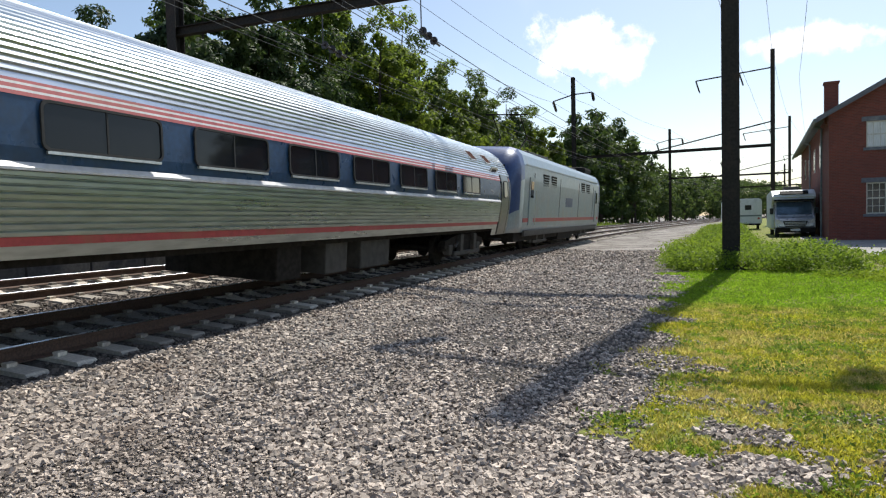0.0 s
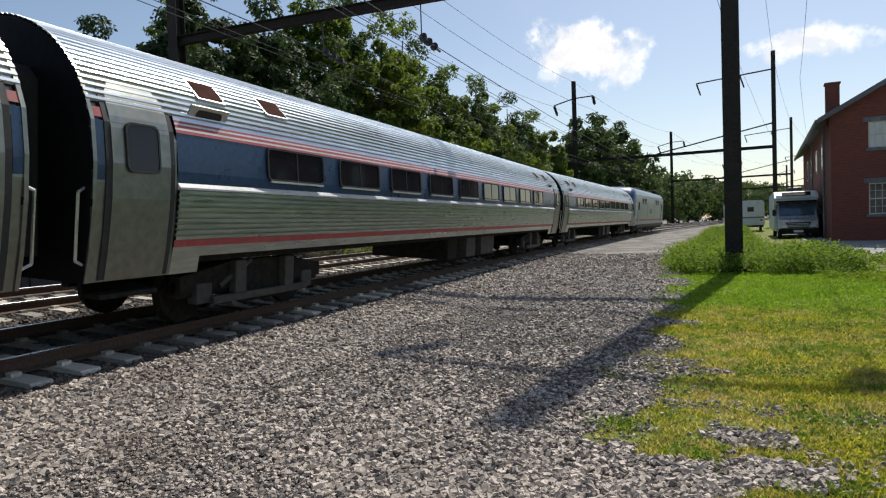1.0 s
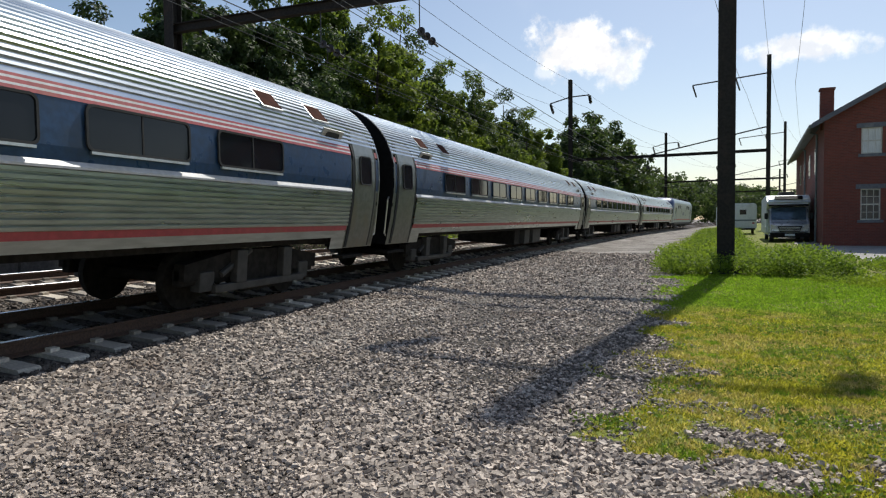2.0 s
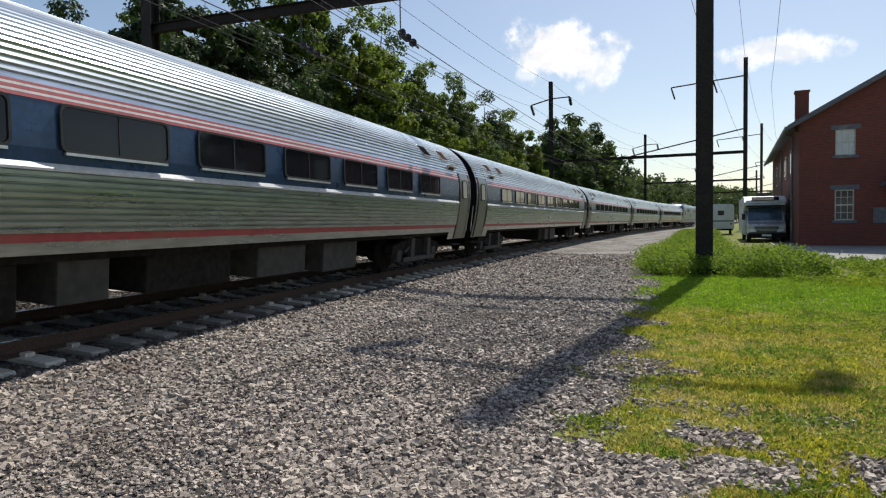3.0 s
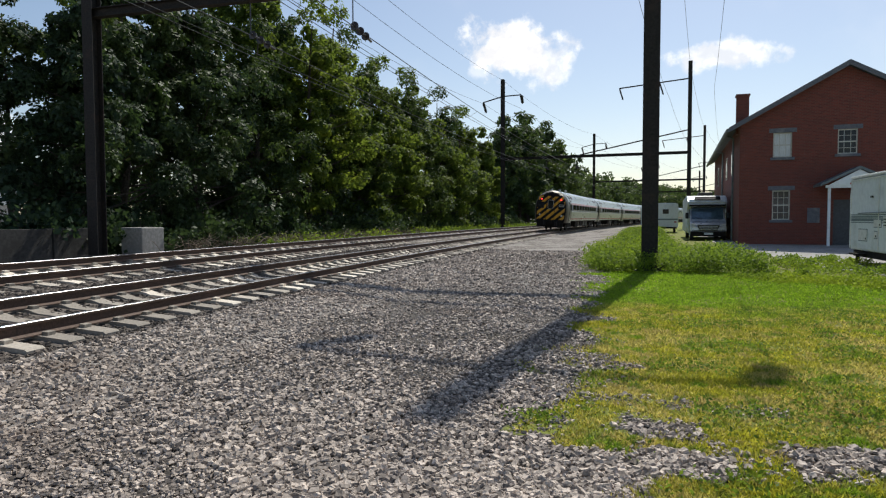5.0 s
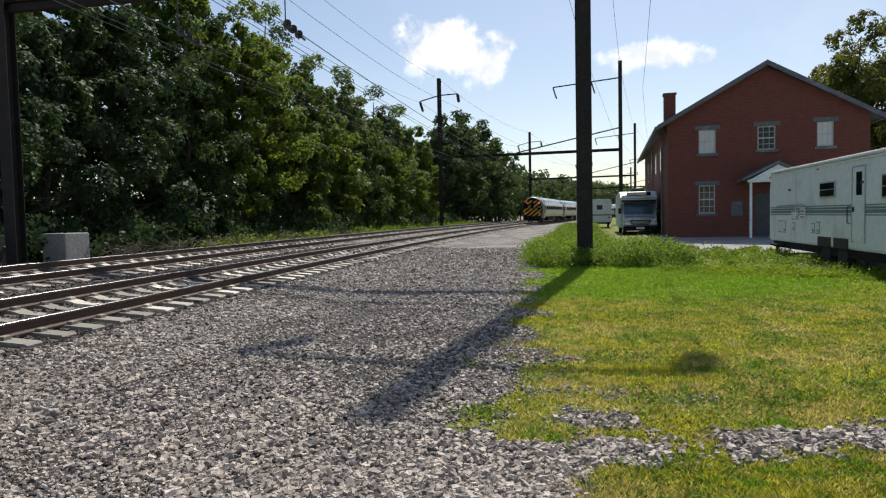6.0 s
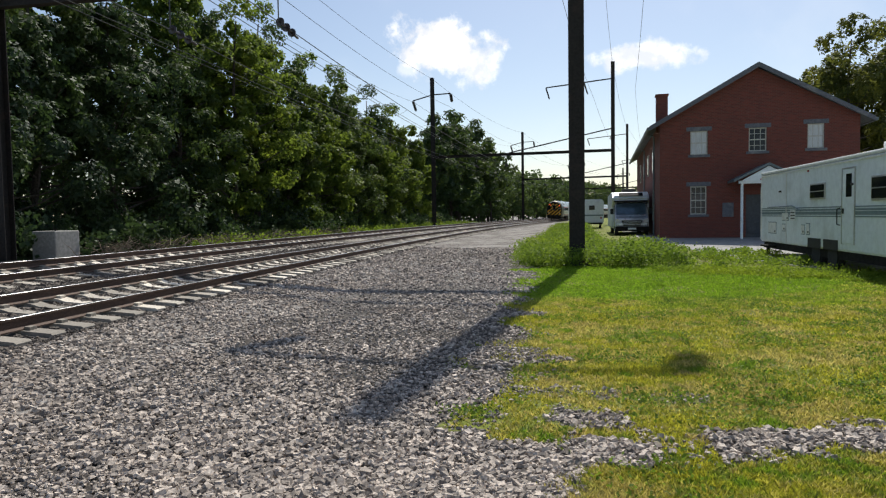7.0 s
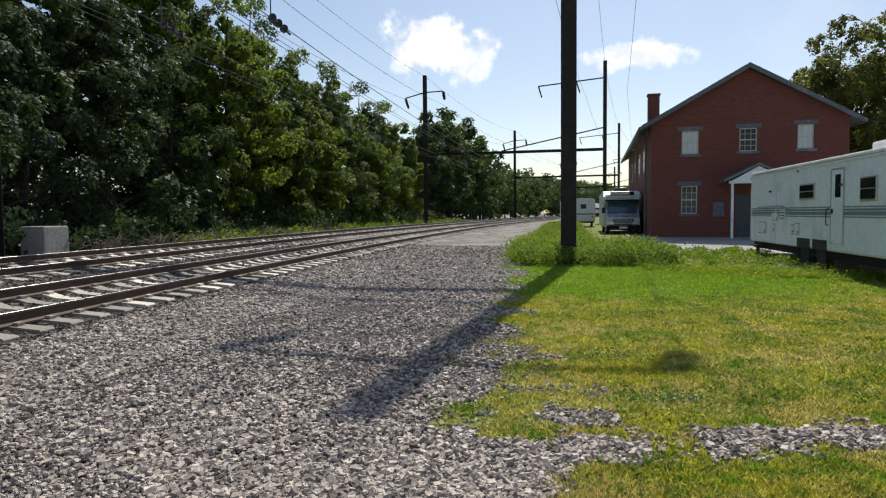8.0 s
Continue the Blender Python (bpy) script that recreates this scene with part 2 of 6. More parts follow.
def part(name, shape, mat, parent, label="", m=None, smooth=False):
    """One mesh object under a thing: shape is a bmesh or a mesh."""
    me = shape if isinstance(shape, bpy.types.Mesh) else bm_mesh(name, shape, mat, smooth)
    ob = new(name, me)
    ob.parent = parent
    if m is not None:
        ob.matrix_basis = m
    if label:
        ob["label"] = label
    return ob


def thing(name, label, category, m=None, group="", kind=""):
    ob = new(name)
    ob.empty_display_size = 0.2
    if m is not None:
        ob.matrix_basis = m
    return tagged(ob, label, category, group, kind)


def box(bm, x0, x1, y0, y1, z0, z1, bevel=0.0, m=None):
    v = [bm.verts.new(Vector(c)) for c in ((x0, y0, z0), (x1, y0, z0), (x1, y1, z0), (x0, y1, z0), (x0, y0, z1), (x1, y0, z1), (x1, y1, z1), (x0, y1, z1))]
    fs = [bm.faces.new([v[i] for i in f]) for f in ((3, 2, 1, 0), (4, 5, 6, 7), (0, 1, 5, 4), (1, 2, 6, 5), (2, 3, 7, 6), (3, 0, 4, 7))]
    if bevel:
        es = list({e for f in fs for e in f.edges})
        out = bmesh.ops.bevel(bm, geom=es, offset=bevel, segments=2, affect="EDGES", profile=0.6)
        v = list({q for f in out["faces"] for q in f.verts} | {q for q in v if q.is_valid})
    if m is not None:
        bmesh.ops.transform(bm, matrix=m, verts=[q for q in v if q.is_valid])
    return bm


def boxes(*list_of_boxes, bevel=0.0):
    bm = bmesh.new()
    for b in list_of_boxes:
        box(bm, *b, bevel=bevel)
    return bm


def tube(bm, a, b, r0, r1=None, seg=8, caps=True):
    a, b = Vector(a), Vector(b)
    r1 = r0 if r1 is None else r1
    q = (b - a).to_track_quat("Z", "Y").to_matrix()
    rings = []
    for p, r in ((a, r0), (b, r1)):
        rings.append([bm.verts.new(p + q @ Vector((r * math.cos(2 * math.pi * i / seg), r * math.sin(2 * math.pi * i / seg), 0))) for i in range(seg)])
    for i in range(seg):
        bm.faces.new((rings[0][i], rings[0][(i + 1) % seg], rings[1][(i + 1) % seg], rings[1][i]))
    if caps:
        bm.faces.new(rings[0][::-1])
        bm.faces.new(rings[1])
    return bm


def turned_rod(bm, a, b, stations, seg=10):
    """One closed turned shape along a line: stations are (share of the way, radius)."""
    a, b = Vector(a), Vector(b)
    q = (b - a).to_track_quat("Z", "Y").to_matrix()
    rings = [[bm.verts.new(a.lerp(b, k) + q @ Vector((r * math.cos(2 * math.pi * i / seg), r * math.sin(2 * math.pi * i / seg), 0))) for i in range(seg)] for k, r in stations]
    for lo, hi in zip(rings, rings[1:]):
        for i in range(seg):
            bm.faces.new((lo[i], lo[(i + 1) % seg], hi[(i + 1) % seg], hi[i]))
    bm.faces.new(rings[0][::-1])
    bm.faces.new(rings[-1])
    return bm


def polytube(bm, pts, r, seg=6):
    for a, b in zip(pts, pts[1:]):
        tube(bm, a, b, r, r, seg, True)
    return bm


def prism(bm, outline, axis, lo, hi):
    """Closed outline of 2D points, drawn out along an axis: x -> (lo, u, v), y -> (u, lo, v), z -> (u, v, lo)."""
    put = {"x": lambda w, u, v: (w, u, v), "y": lambda w, u, v: (u, w, v), "z": lambda w, u, v: (u, v, w)}[axis]
    a = [bm.verts.new(put(lo, u, v)) for u, v in outline]
    b = [bm.verts.new(put(hi, u, v)) for u, v in outline]
    n = len(outline)
    for i in range(n):
        bm.faces.new((a[i], a[(i + 1) % n], b[(i + 1) % n], b[i]))
    bm.faces.new(a[::-1])
    bm.faces.new(b)
    return bm


# ---- the line of the track ----
PSI = 0.3811                # heading of the gravel's edge beside the camera
TURN, CURVE, START, AWAY = 0.249, 0.0014, -70.56, 11.267
RAIL_Z, CANT = EYE - 1.2131, 0.0811
TRACK_2, RISE_2 = 3.985, 0.219


def centre(s):
    """The point of the near track's centre line s metres along it, and its heading."""
    m = min(s, START)
    x, y, a = -math.cos(TURN) * AWAY + m * math.sin(TURN), math.sin(TURN) * AWAY + m * math.cos(TURN), TURN
    if s > START:
        a = TURN + CURVE * (s - START)
        x += (math.cos(TURN) - math.cos(a)) / CURVE
        y += (math.sin(a) - math.sin(TURN)) / CURVE
    return x, y, a


def beside(s, left, z=0.0):
    """A point left metres to the left of the centre line."""
    x, y, a = centre(s)
    return Vector((x - left * math.cos(a), y + left * math.sin(a), z))


def on_track(s, left=0.0, z=0.0):
    """The pose of a thing on the ground beside the track, its y along the track."""
    p = beside(s, left, z)
    return pose(p.x, p.y, p.z, 0, 0, -math.degrees(centre(s)[2]))


def left_of(x, y):
    """How far a point lies to the left of the centre line, where it curves, and how far along."""
    x0, y0, a0 = centre(START)
    cx, cy = x0 + math.cos(a0) / CURVE, y0 - math.sin(a0) / CURVE
    return math.hypot(x - cx, y - cy) - 1 / CURVE, START + (math.atan2(y - cy, cx - x) + a0) / CURVE


STEPS = [-60 + 2.0 * i for i in range(60)] + [60 + 5.0 * i for i in range(75)]


def sweep(name, profile, mat, closed=True, steps=None, base=(0.0, 0.0), cant=CANT):
    """A profile of (left, up) drawn along the track."""
    steps = steps or STEPS
    verts, faces, n = [], [], len(profile)
    for s in steps:
        for u, v in profile:
            p = beside(s, base[0] + u, RAIL_Z + base[1] + v + cant * u)
            verts.append(p)
    for i in range(len(steps) - 1):
        for j in range(n if closed else n - 1):
            k = (j + 1) % n
            faces.append((i * n + j, i * n + k, (i + 1) * n + k, (i + 1) * n + j))
    return mesh_from(name, verts, faces, mat)


# ---- ground ----
def ground_material():
    """Crushed stone, patchy grass and farther turf, told apart by the distance from the track with an uneven edge."""
    m = bpy.data.materials.new("ground")
    m.use_nodes = True
    n = Nodes(m.node_tree)
    at = n.add("ShaderNodeNewGeometry").outputs["Position"]
    cell = n.add("ShaderNodeTexVoronoi", {"Vector": at, "Scale": 15.0, "Randomness": 1.0})
    cell2 = n.add("ShaderNodeTexVoronoi", {"Vector": at, "Scale": 34.0, "Randomness": 1.0})
    grey = n.mix(cell.outputs["Color"], (0.17, 0.15, 0.135), (0.46, 0.425, 0.39))
    # cell edges darkened in colour, as the shade in gaps between stones
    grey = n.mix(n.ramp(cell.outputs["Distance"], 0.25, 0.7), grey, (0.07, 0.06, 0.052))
    fine = n.mix(cell2.outputs["Color"], (0.18, 0.165, 0.15), (0.38, 0.355, 0.33))
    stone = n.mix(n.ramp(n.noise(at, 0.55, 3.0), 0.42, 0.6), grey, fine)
    stone = n.mix(n.math("MULTIPLY", n.ramp(n.noise(at, 0.35, 5.0), 0.5, 0.75), 0.5), stone, (0.16, 0.135, 0.115))
    stone = n.mix(1.0, stone, n.mix(n.noise(at, 2.5, 6.0, 0.8), (0.5, 0.48, 0.46), (1.5, 1.5, 1.5)), "MULTIPLY")
    turf = n.mix(n.noise(at, 9.0, 5.0, 0.7), (0.10, 0.13, 0.014), (0.21, 0.23, 0.035))
    turf = n.mix(n.ramp(n.noise(at, 0.5, 4.0), 0.45, 0.7), turf, n.mix(n.noise(at, 14.0, 4.0), (0.15, 0.15, 0.04), (0.25, 0.24, 0.08)))
    g = n.add("ShaderNodeAttribute", attribute_name="turf").outputs["Fac"]
    g = n.ramp(n.math("ADD", g, n.math("MULTIPLY", n.math("SUBTRACT", n.noise(at, 9.0, 4.0), 0.5), 0.5)), 0.35, 0.65)
    gap_shade = n.add("ShaderNodeAttribute", attribute_name="gap_shade").outputs["Fac"]
    # shade between the near stones, painted as a dark base under them
    stone = n.mix(gap_shade, stone, n.mix(cell2.outputs["Color"], (0.02, 0.017, 0.014), (0.075, 0.062, 0.052)))
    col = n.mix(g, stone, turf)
    b = n.add("ShaderNodeBsdfPrincipled", {"Base Color": col, "Roughness": 0.9, "Specular IOR Level": 0.25})
    h = n.math("ADD", n.math("MULTIPLY", cell.outputs["Distance"], -1.0), n.math("MULTIPLY", n.noise(at, 40.0, 3.0), 0.4))
    bump = n.add("ShaderNodeBump", {"Height": h, "Strength": 0.8, "Distance": 0.035})
    m.node_tree.links.new(bump.outputs[0], b.inputs["Normal"])
    out = n.add("ShaderNodeOutputMaterial")
    m.node_tree.links.new(b.outputs[0], out.inputs[0])
    return m


GROUND = ground_material()
BALLAST = material("track_ballast", (0.105, 0.086, 0.07), 0.95, 0, 26, 0.6, 0.03, stain=(0.16, 0.14, 0.12), stain_scale=22, bump_scale=24)


def land(x, y):
    """Height of the ground: flat beside the camera, rising a little towards the brick house."""
    a = x * math.sin(PSI) + y * math.cos(PSI)
    c = x * math.cos(PSI) - y * math.sin(PSI)
    u = min(max((a - 14) / 30, 0), 1) * min(max((c + 3 - 0) / 6, 0), 1)
    near = max(0.0, 1 - math.hypot(x, y) / 40)
    return 0.32 * u * u * (3 - 2 * u) + near * 0.03 * noise.noise(Vector((x * 0.5, y * 0.5, 0)))


def smooth(x, lo, hi):
    k = min(max((x - lo) / (hi - lo), 0.0), 1.0)
    return k * k * (3 - 2 * k)


def turf_at(x, y):
    """How much grass grows here, 0 to 1."""
    a = x * math.sin(PSI) + y * math.cos(PSI)
    c = x * math.cos(PSI) - y * math.sin(PSI)
    c -= CURVE * 0.5 * max(a - 6, 0) ** 2
    w = 0.55 * noise.noise(Vector((x * 0.9, y * 0.9, 3))) + 0.3 * noise.noise(Vector((x * 2.7, y * 2.7, 9)))
    edge = -0.58 - 0.045 * max(a - 10, 0) + 0.75 * smooth(5.0 - a, 0, 1.2)
    g = smooth(c + 1.25 * w, edge - 0.35, edge + 0.45)
    # a stony strip that crosses the grass, and bare patches with uneven edges
    mid = 4.3 + 0.36 * max(c, 0)
    strip_w = abs(a - mid + 0.45 * w) / (0.3 + 0.14 * noise.noise(Vector((x * 0.8, y * 0.8, 33))))
    keep = 0.35 if 0.72 < c < 1.1 else 1.0
    rough = 0.5 * noise.noise(Vector((x * 3.1, y * 3.1, 21))) + 0.35 * noise.noise(Vector((x * 8, y * 8, 1)))
    if c < 5:
        g *= 1 - keep * (1 - smooth(strip_w + rough * 1.1, 0.45, 1.3))
    for pa, pc, ra, rc, deep in ((5.25, 0.3, 0.4, 0.5, 0.75), (7.7, -0.25, 0.7, 0.5, 0.8), (6.0, 0.9, 0.25, 0.5, 0.5), (7.2, 4.6, 0.6, 0.8, 0.5), (6.1, 0.0, 0.2, 0.7, 0.6)):
        d = math.hypot((a - pa) / ra, (c - pc) / rc)
        g *= 1 - deep * (1 - smooth(d + rough * 1.6, 0.3, 1.2))
    return g


def axis(lo, hi, step, reach):
    mid = list(np.arange(lo, hi, step))
    grow = [step * 1.28 ** k for k in range(1, 34)]
    outer = np.cumsum(grow)
    outer = outer[outer < reach]
    return [lo - d for d in outer[::-1]] + mid + [hi + d for d in outer]


def build_ground():
    xs, ys = axis(-9.0, 19.0, 0.13, 3500), axis(2.4, 27.0, 0.13, 3500)
    verts = [(x, y, land(x, y)) for y in ys for x in xs]
    n, k = len(xs), len(ys)
    faces = [(j * n + i, j * n + i + 1, (j + 1) * n + i + 1, (j + 1) * n + i) for j in range(k - 1) for i in range(n - 1)]
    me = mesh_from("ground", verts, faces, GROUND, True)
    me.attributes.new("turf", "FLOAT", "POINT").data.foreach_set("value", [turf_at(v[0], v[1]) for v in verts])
    # mask of the painted gap shade, fading out away from the camera
    me.attributes.new("gap_shade", "FLOAT", "POINT").data.foreach_set("value", [smooth(21.0 - math.hypot(v[0], v[1]), 0, 13) * smooth(math.hypot(v[0], v[1]), 2.6, 3.3) * (0.92 if -0.68 < math.atan2(v[0], v[1]) < 0.86 else 0.0) for v in verts])
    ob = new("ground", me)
    tagged(ob, "grey crushed stone beside the railway turning into patchy green grass", "ground", kind="structure")
    bed = [(-3.4, -RAIL_Z + 0.006), (-1.9, -0.305), (-1.4, -0.31), (-1.3, -0.235), (1.35, -0.235), (1.6, -0.13), (2.6, -0.105), (5.35, 0.09), (5.9, 0.11), (8.6, -0.25), (12, -0.33)]
    bed[1], bed[2] = (-1.9, -0.345), (-1.42, -0.335)
    flat = [(u, v if -1.35 < u < 1.4 else v - CANT * u) for u, v in bed]
    edge = new("track_shoulder", sweep("track_shoulder", flat[:3], GROUND, False))
    tagged(edge, "shoulder of grey crushed stone beside the railway", "ballast", kind="structure")
    bedob = new("track_bed", sweep("track_bed", flat[2:], BALLAST, False))
    tagged(bedob, "bed of grey broken stone ballast under two railway tracks", "ballast", kind="structure")


build_ground()

RAIL = [(-0.07, -0.18), (0.07, -0.18), (0.07, -0.165), (0.012, -0.14), (0.012, -0.045), (0.036, -0.035), (0.036, -0.004), (-0.036, -0.004), (-0.036, -0.035), (-0.012, -0.045), (-0.012, -0.14), (-0.07, -0.165)]


def build_track(left, rise, label):
    track = thing("railway_track", label, "railway track", group="railway tracks", kind="structure")
    for side in (-0.7535, 0.7535):
        rail = part("rail", sweep("rail", RAIL, RAIL_SIDE, base=(left + side, rise + CANT * side)), RAIL_SIDE, track)
        part("running_surface", sweep("running_surface", [(-0.03, -0.003), (-0.026, 0.0), (0.026, 0.0), (0.03, -0.003)], RAIL_TOP, False, base=(left + side, rise + CANT * side)), RAIL_TOP, rail, "polished steel top of the rail")
    bm = bmesh.new()
    prism(bm, [(-1.3, -0.2), (1.3, -0.2), (1.3, -0.02), (1.27, 0.0), (0.62, 0.0), (0.45, -0.035), (-0.45, -0.035), (-0.62, 0.0), (-1.27, 0.0), (-1.3, -0.02)], "y", -0.13, 0.13)
    for x in (-0.86, -0.65, 0.65, 0.86):
        box(bm, x - 0.045, x + 0.045, -0.06, 0.06, 0.0, 0.045)
    tie = bm_mesh("tie", bm, CONCRETE)
    for i in range(150):
        s = -10 + 0.61 * i
        m = on_track(s, left, RAIL_Z + rise - 0.182) @ pose(0, 0, 0, 0, math.degrees(math.atan(CANT)), random.uniform(-0.6, 0.6))
        part("tie", tie, CONCRETE, track, m=m)
    verts, faces = [], []
    for i in range(330):
        s = -10 + 0.61 * (150 + i)
        m = on_track(s, left, RAIL_Z + rise - 0.182) @ pose(0, 0, 0, 0, math.degrees(math.atan(CANT)), 0)
        k = len(verts)
        verts += [m @ Vector(c) for c in ((-1.3, -0.13, 0), (1.3, -0.13, 0), (1.3, 0.13, 0), (-1.3, 0.13, 0), (-1.3, -0.13, -0.1), (1.3, -0.13, -0.1), (1.3, 0.13, -0.1), (-1.3, 0.13, -0.1))]
        faces += [tuple(k + q for q in f) for f in ((0, 1, 2, 3), (0, 4, 5, 1), (1, 5, 6, 2), (2, 6, 7, 3), (3, 7, 4, 0))]
    tagged(part("far_ties", mesh_from("far_ties", verts, faces, CONCRETE), CONCRETE, track), kind="stuff")


# ---- the train ----
def coach_profile():
    """Half outline of the body from sill to roof: (half width, height, zone)."""
    def wide(z):
        pts = ((0.82, 1.46), (1.2, 1.53), (1.75, 1.59), (2.2, 1.6), (2.65, 1.555), (2.9, 1.465), (3.05, 1.39), (3.2, 1.305), (3.33, 1.2), (3.45, 1.08), (3.56, 0.95), (3.65, 0.805), (3.73, 0.65), (3.8, 0.455), (3.84, 0.3), (3.87, 0.0))
        return float(np.interp(z, [p[0] for p in pts], [p[1] for p in pts]))
    return wide


WIDE = coach_profile()


def strip(zs, y0, y1, out, mat, name, flutes=0, depth=0.014, sides=(1,)):
    """A band of the body's side between heights, on both sides, with fluting drawn along it."""
    z0, z1 = zs
    rows = []
    if flutes:
        for i in range(flutes):
            for f, d in ((0.0, 0.0), (0.12, depth), (0.66, depth), (0.9, 0.0)):
                z = z0 + (z1 - z0) * (i + f) / flutes
                rows.append((WIDE(z) + out + d, z))
        rows.append((WIDE(z1) + out, z1))
    else:
        for i in range(5):
            z = z0 + (z1 - z0) * i / 4
            rows.append((WIDE(z) + out, z))
    verts, faces = [], []
    for sgn in sides:
        k = len(verts)
        for y in (y0, y1):
            verts += [(sgn * w, y, z) for w, z in rows]
        n = len(rows)
        for i in range(n - 1):
            f = (k + i, k + n + i, k + n + i + 1, k + i + 1)
            faces.append(f if sgn < 0 else f[::-1])
    return mesh_from(name, verts, faces, mat)


def band(name, zs, y0, y1, out, mat, car, flutes=(), label=""):
    for sgn in (1, -1):
        part(name, strip(zs, y0, y1, out, mat, name, *flutes, sides=(sgn,)) if flutes else strip(zs, y0, y1, out, mat, name, sides=(sgn,)), mat, car, label)


def roof_mesh(y0, y1, mat):
    rows = []
    nf = 22
    zs = [2.86 + 1.01 * math.sin(math.pi / 2 * i / 14) for i in range(15)]
    half = [(WIDE(z), z) for z in zs]
    half[-1] = (0.0, 3.87)
    # walk along the half outline and lay flutes on it
    lens = [0.0]
    for a, b in zip(half, half[1:]):
        lens.append(lens[-1] + math.dist(a, b))
    total = lens[-1]
    pts = []
    for i in range(nf):
        for f, d in ((0.0, 0.0), (0.25, 0.022), (0.65, 0.022), (0.9, 0.0)):
            q = total * (i + f) / nf
            x = float(np.interp(q, lens, [h[0] for h in half]))
            z = float(np.interp(q, lens, [h[1] for h in half]))
            x2 = float(np.interp(q + 0.02, lens, [h[0] for h in half]))
            z2 = float(np.interp(q + 0.02, lens, [h[1] for h in half]))
            nx, nz = (z2 - z), (x - x2)
            ln = math.hypot(nx, nz) or 1
            pts.append((x + nx / ln * d, z + nz / ln * d))
    pts.append((0.0, 3.88))
    line = pts + [(-x, z) for x, z in pts[-2::-1]]
    verts = [(x, y, z) for y in (y0, y1) for x, z in line]
    n = len(line)
    return mesh_from("roof", verts, [(i, i + 1, n + i + 1, n + i) for i in range(n - 1)], mat)


def end_outline(shrink=0.0):
    zs = [0.84, 1.2, 1.75, 2.2, 2.65, 2.9, 3.05, 3.2, 3.33, 3.45, 3.56, 3.65, 3.73, 3.8, 3.84, 3.87]
    right = [(max(WIDE(z) - shrink, 0.0), z - (shrink if z > 3.5 else 0)) for z in zs]
    return right + [(-x, z) for x, z in right[-2::-1]]


def bogie(parent, y):
    b = part("bogie", boxes((-1.0, 1.0, y - 0.3, y + 0.3, 0.45, 0.85), (-1.12, -0.96, y - 1.75, y + 1.75, 0.42, 0.68), (0.96, 1.12, y - 1.75, y + 1.75, 0.42, 0.68), bevel=0.03), UNDER, parent)
    for sx in (-1, 1):
        part("side_frame", prism(bmesh.new(), [(y - 1.75, 0.5), (y - 0.75, 0.5), (y - 0.45, 0.24), (y + 0.45, 0.24), (y + 0.75, 0.5), (y + 1.75, 0.5), (y + 1.75, 0.74), (y + 0.7, 0.9), (y - 0.7, 0.9), (y - 1.75, 0.74)], "x", min(sx * 1.0, sx * 1.18), max(sx * 1.0, sx * 1.18)), UNDER, b)
        part("equaliser", boxes((sx * 1.24 - 0.05, sx * 1.24 + 0.05, y - 1.2, y + 1.2, 0.3, 0.42), (sx * 1.24 - 0.07, sx * 1.24 + 0.07, y - 0.75, y - 0.5, 0.42, 0.92), (sx * 1.24 - 0.07, sx * 1.24 + 0.07, y + 0.5, y + 0.75, 0.42, 0.92), bevel=0.02), UNDER_GREY, b)
    for dy in (-1.3, 1.3):
        bm = bmesh.new()
        for sx in (-1, 1):
            tube(bm, (sx * 0.68, y + dy, 0.46), (sx * 0.80, y + dy, 0.46), 0.46, 0.44, 20)
        tube(bm, (-0.7, y + dy, 0.46), (0.7, y + dy, 0.46), 0.09, 0.09, 8)
        part("wheelset", bm, UNDER, b)
        for sx in (-1, 1):
            part("axle_box", boxes((sx * 1.12 - 0.09, sx * 1.12 + 0.09, y + dy - 0.16, y + dy + 0.16, 0.32, 0.62), bevel=0.03), UNDER_GREY, b)
    for sx in (-1, 1):
        bm = bmesh.new()
        for i in range(5):
            tube(bm, (sx * 1.05, y, 0.5 + i * 0.08), (sx * 1.05, y, 0.54 + i * 0.08), 0.13, 0.13, 10)
        part("spring", bm, UNDER, b)
        part("damper", tube(bmesh.new(), (sx * 1.2, y - 1.0, 0.55), (sx * 1.2, y - 0.3, 0.9), 0.05, 0.05, 8), UNDER_GREY, b)


HALF = 12.6
WINDOWS = [-8.75 + 2.12 * i for i in range(9)]


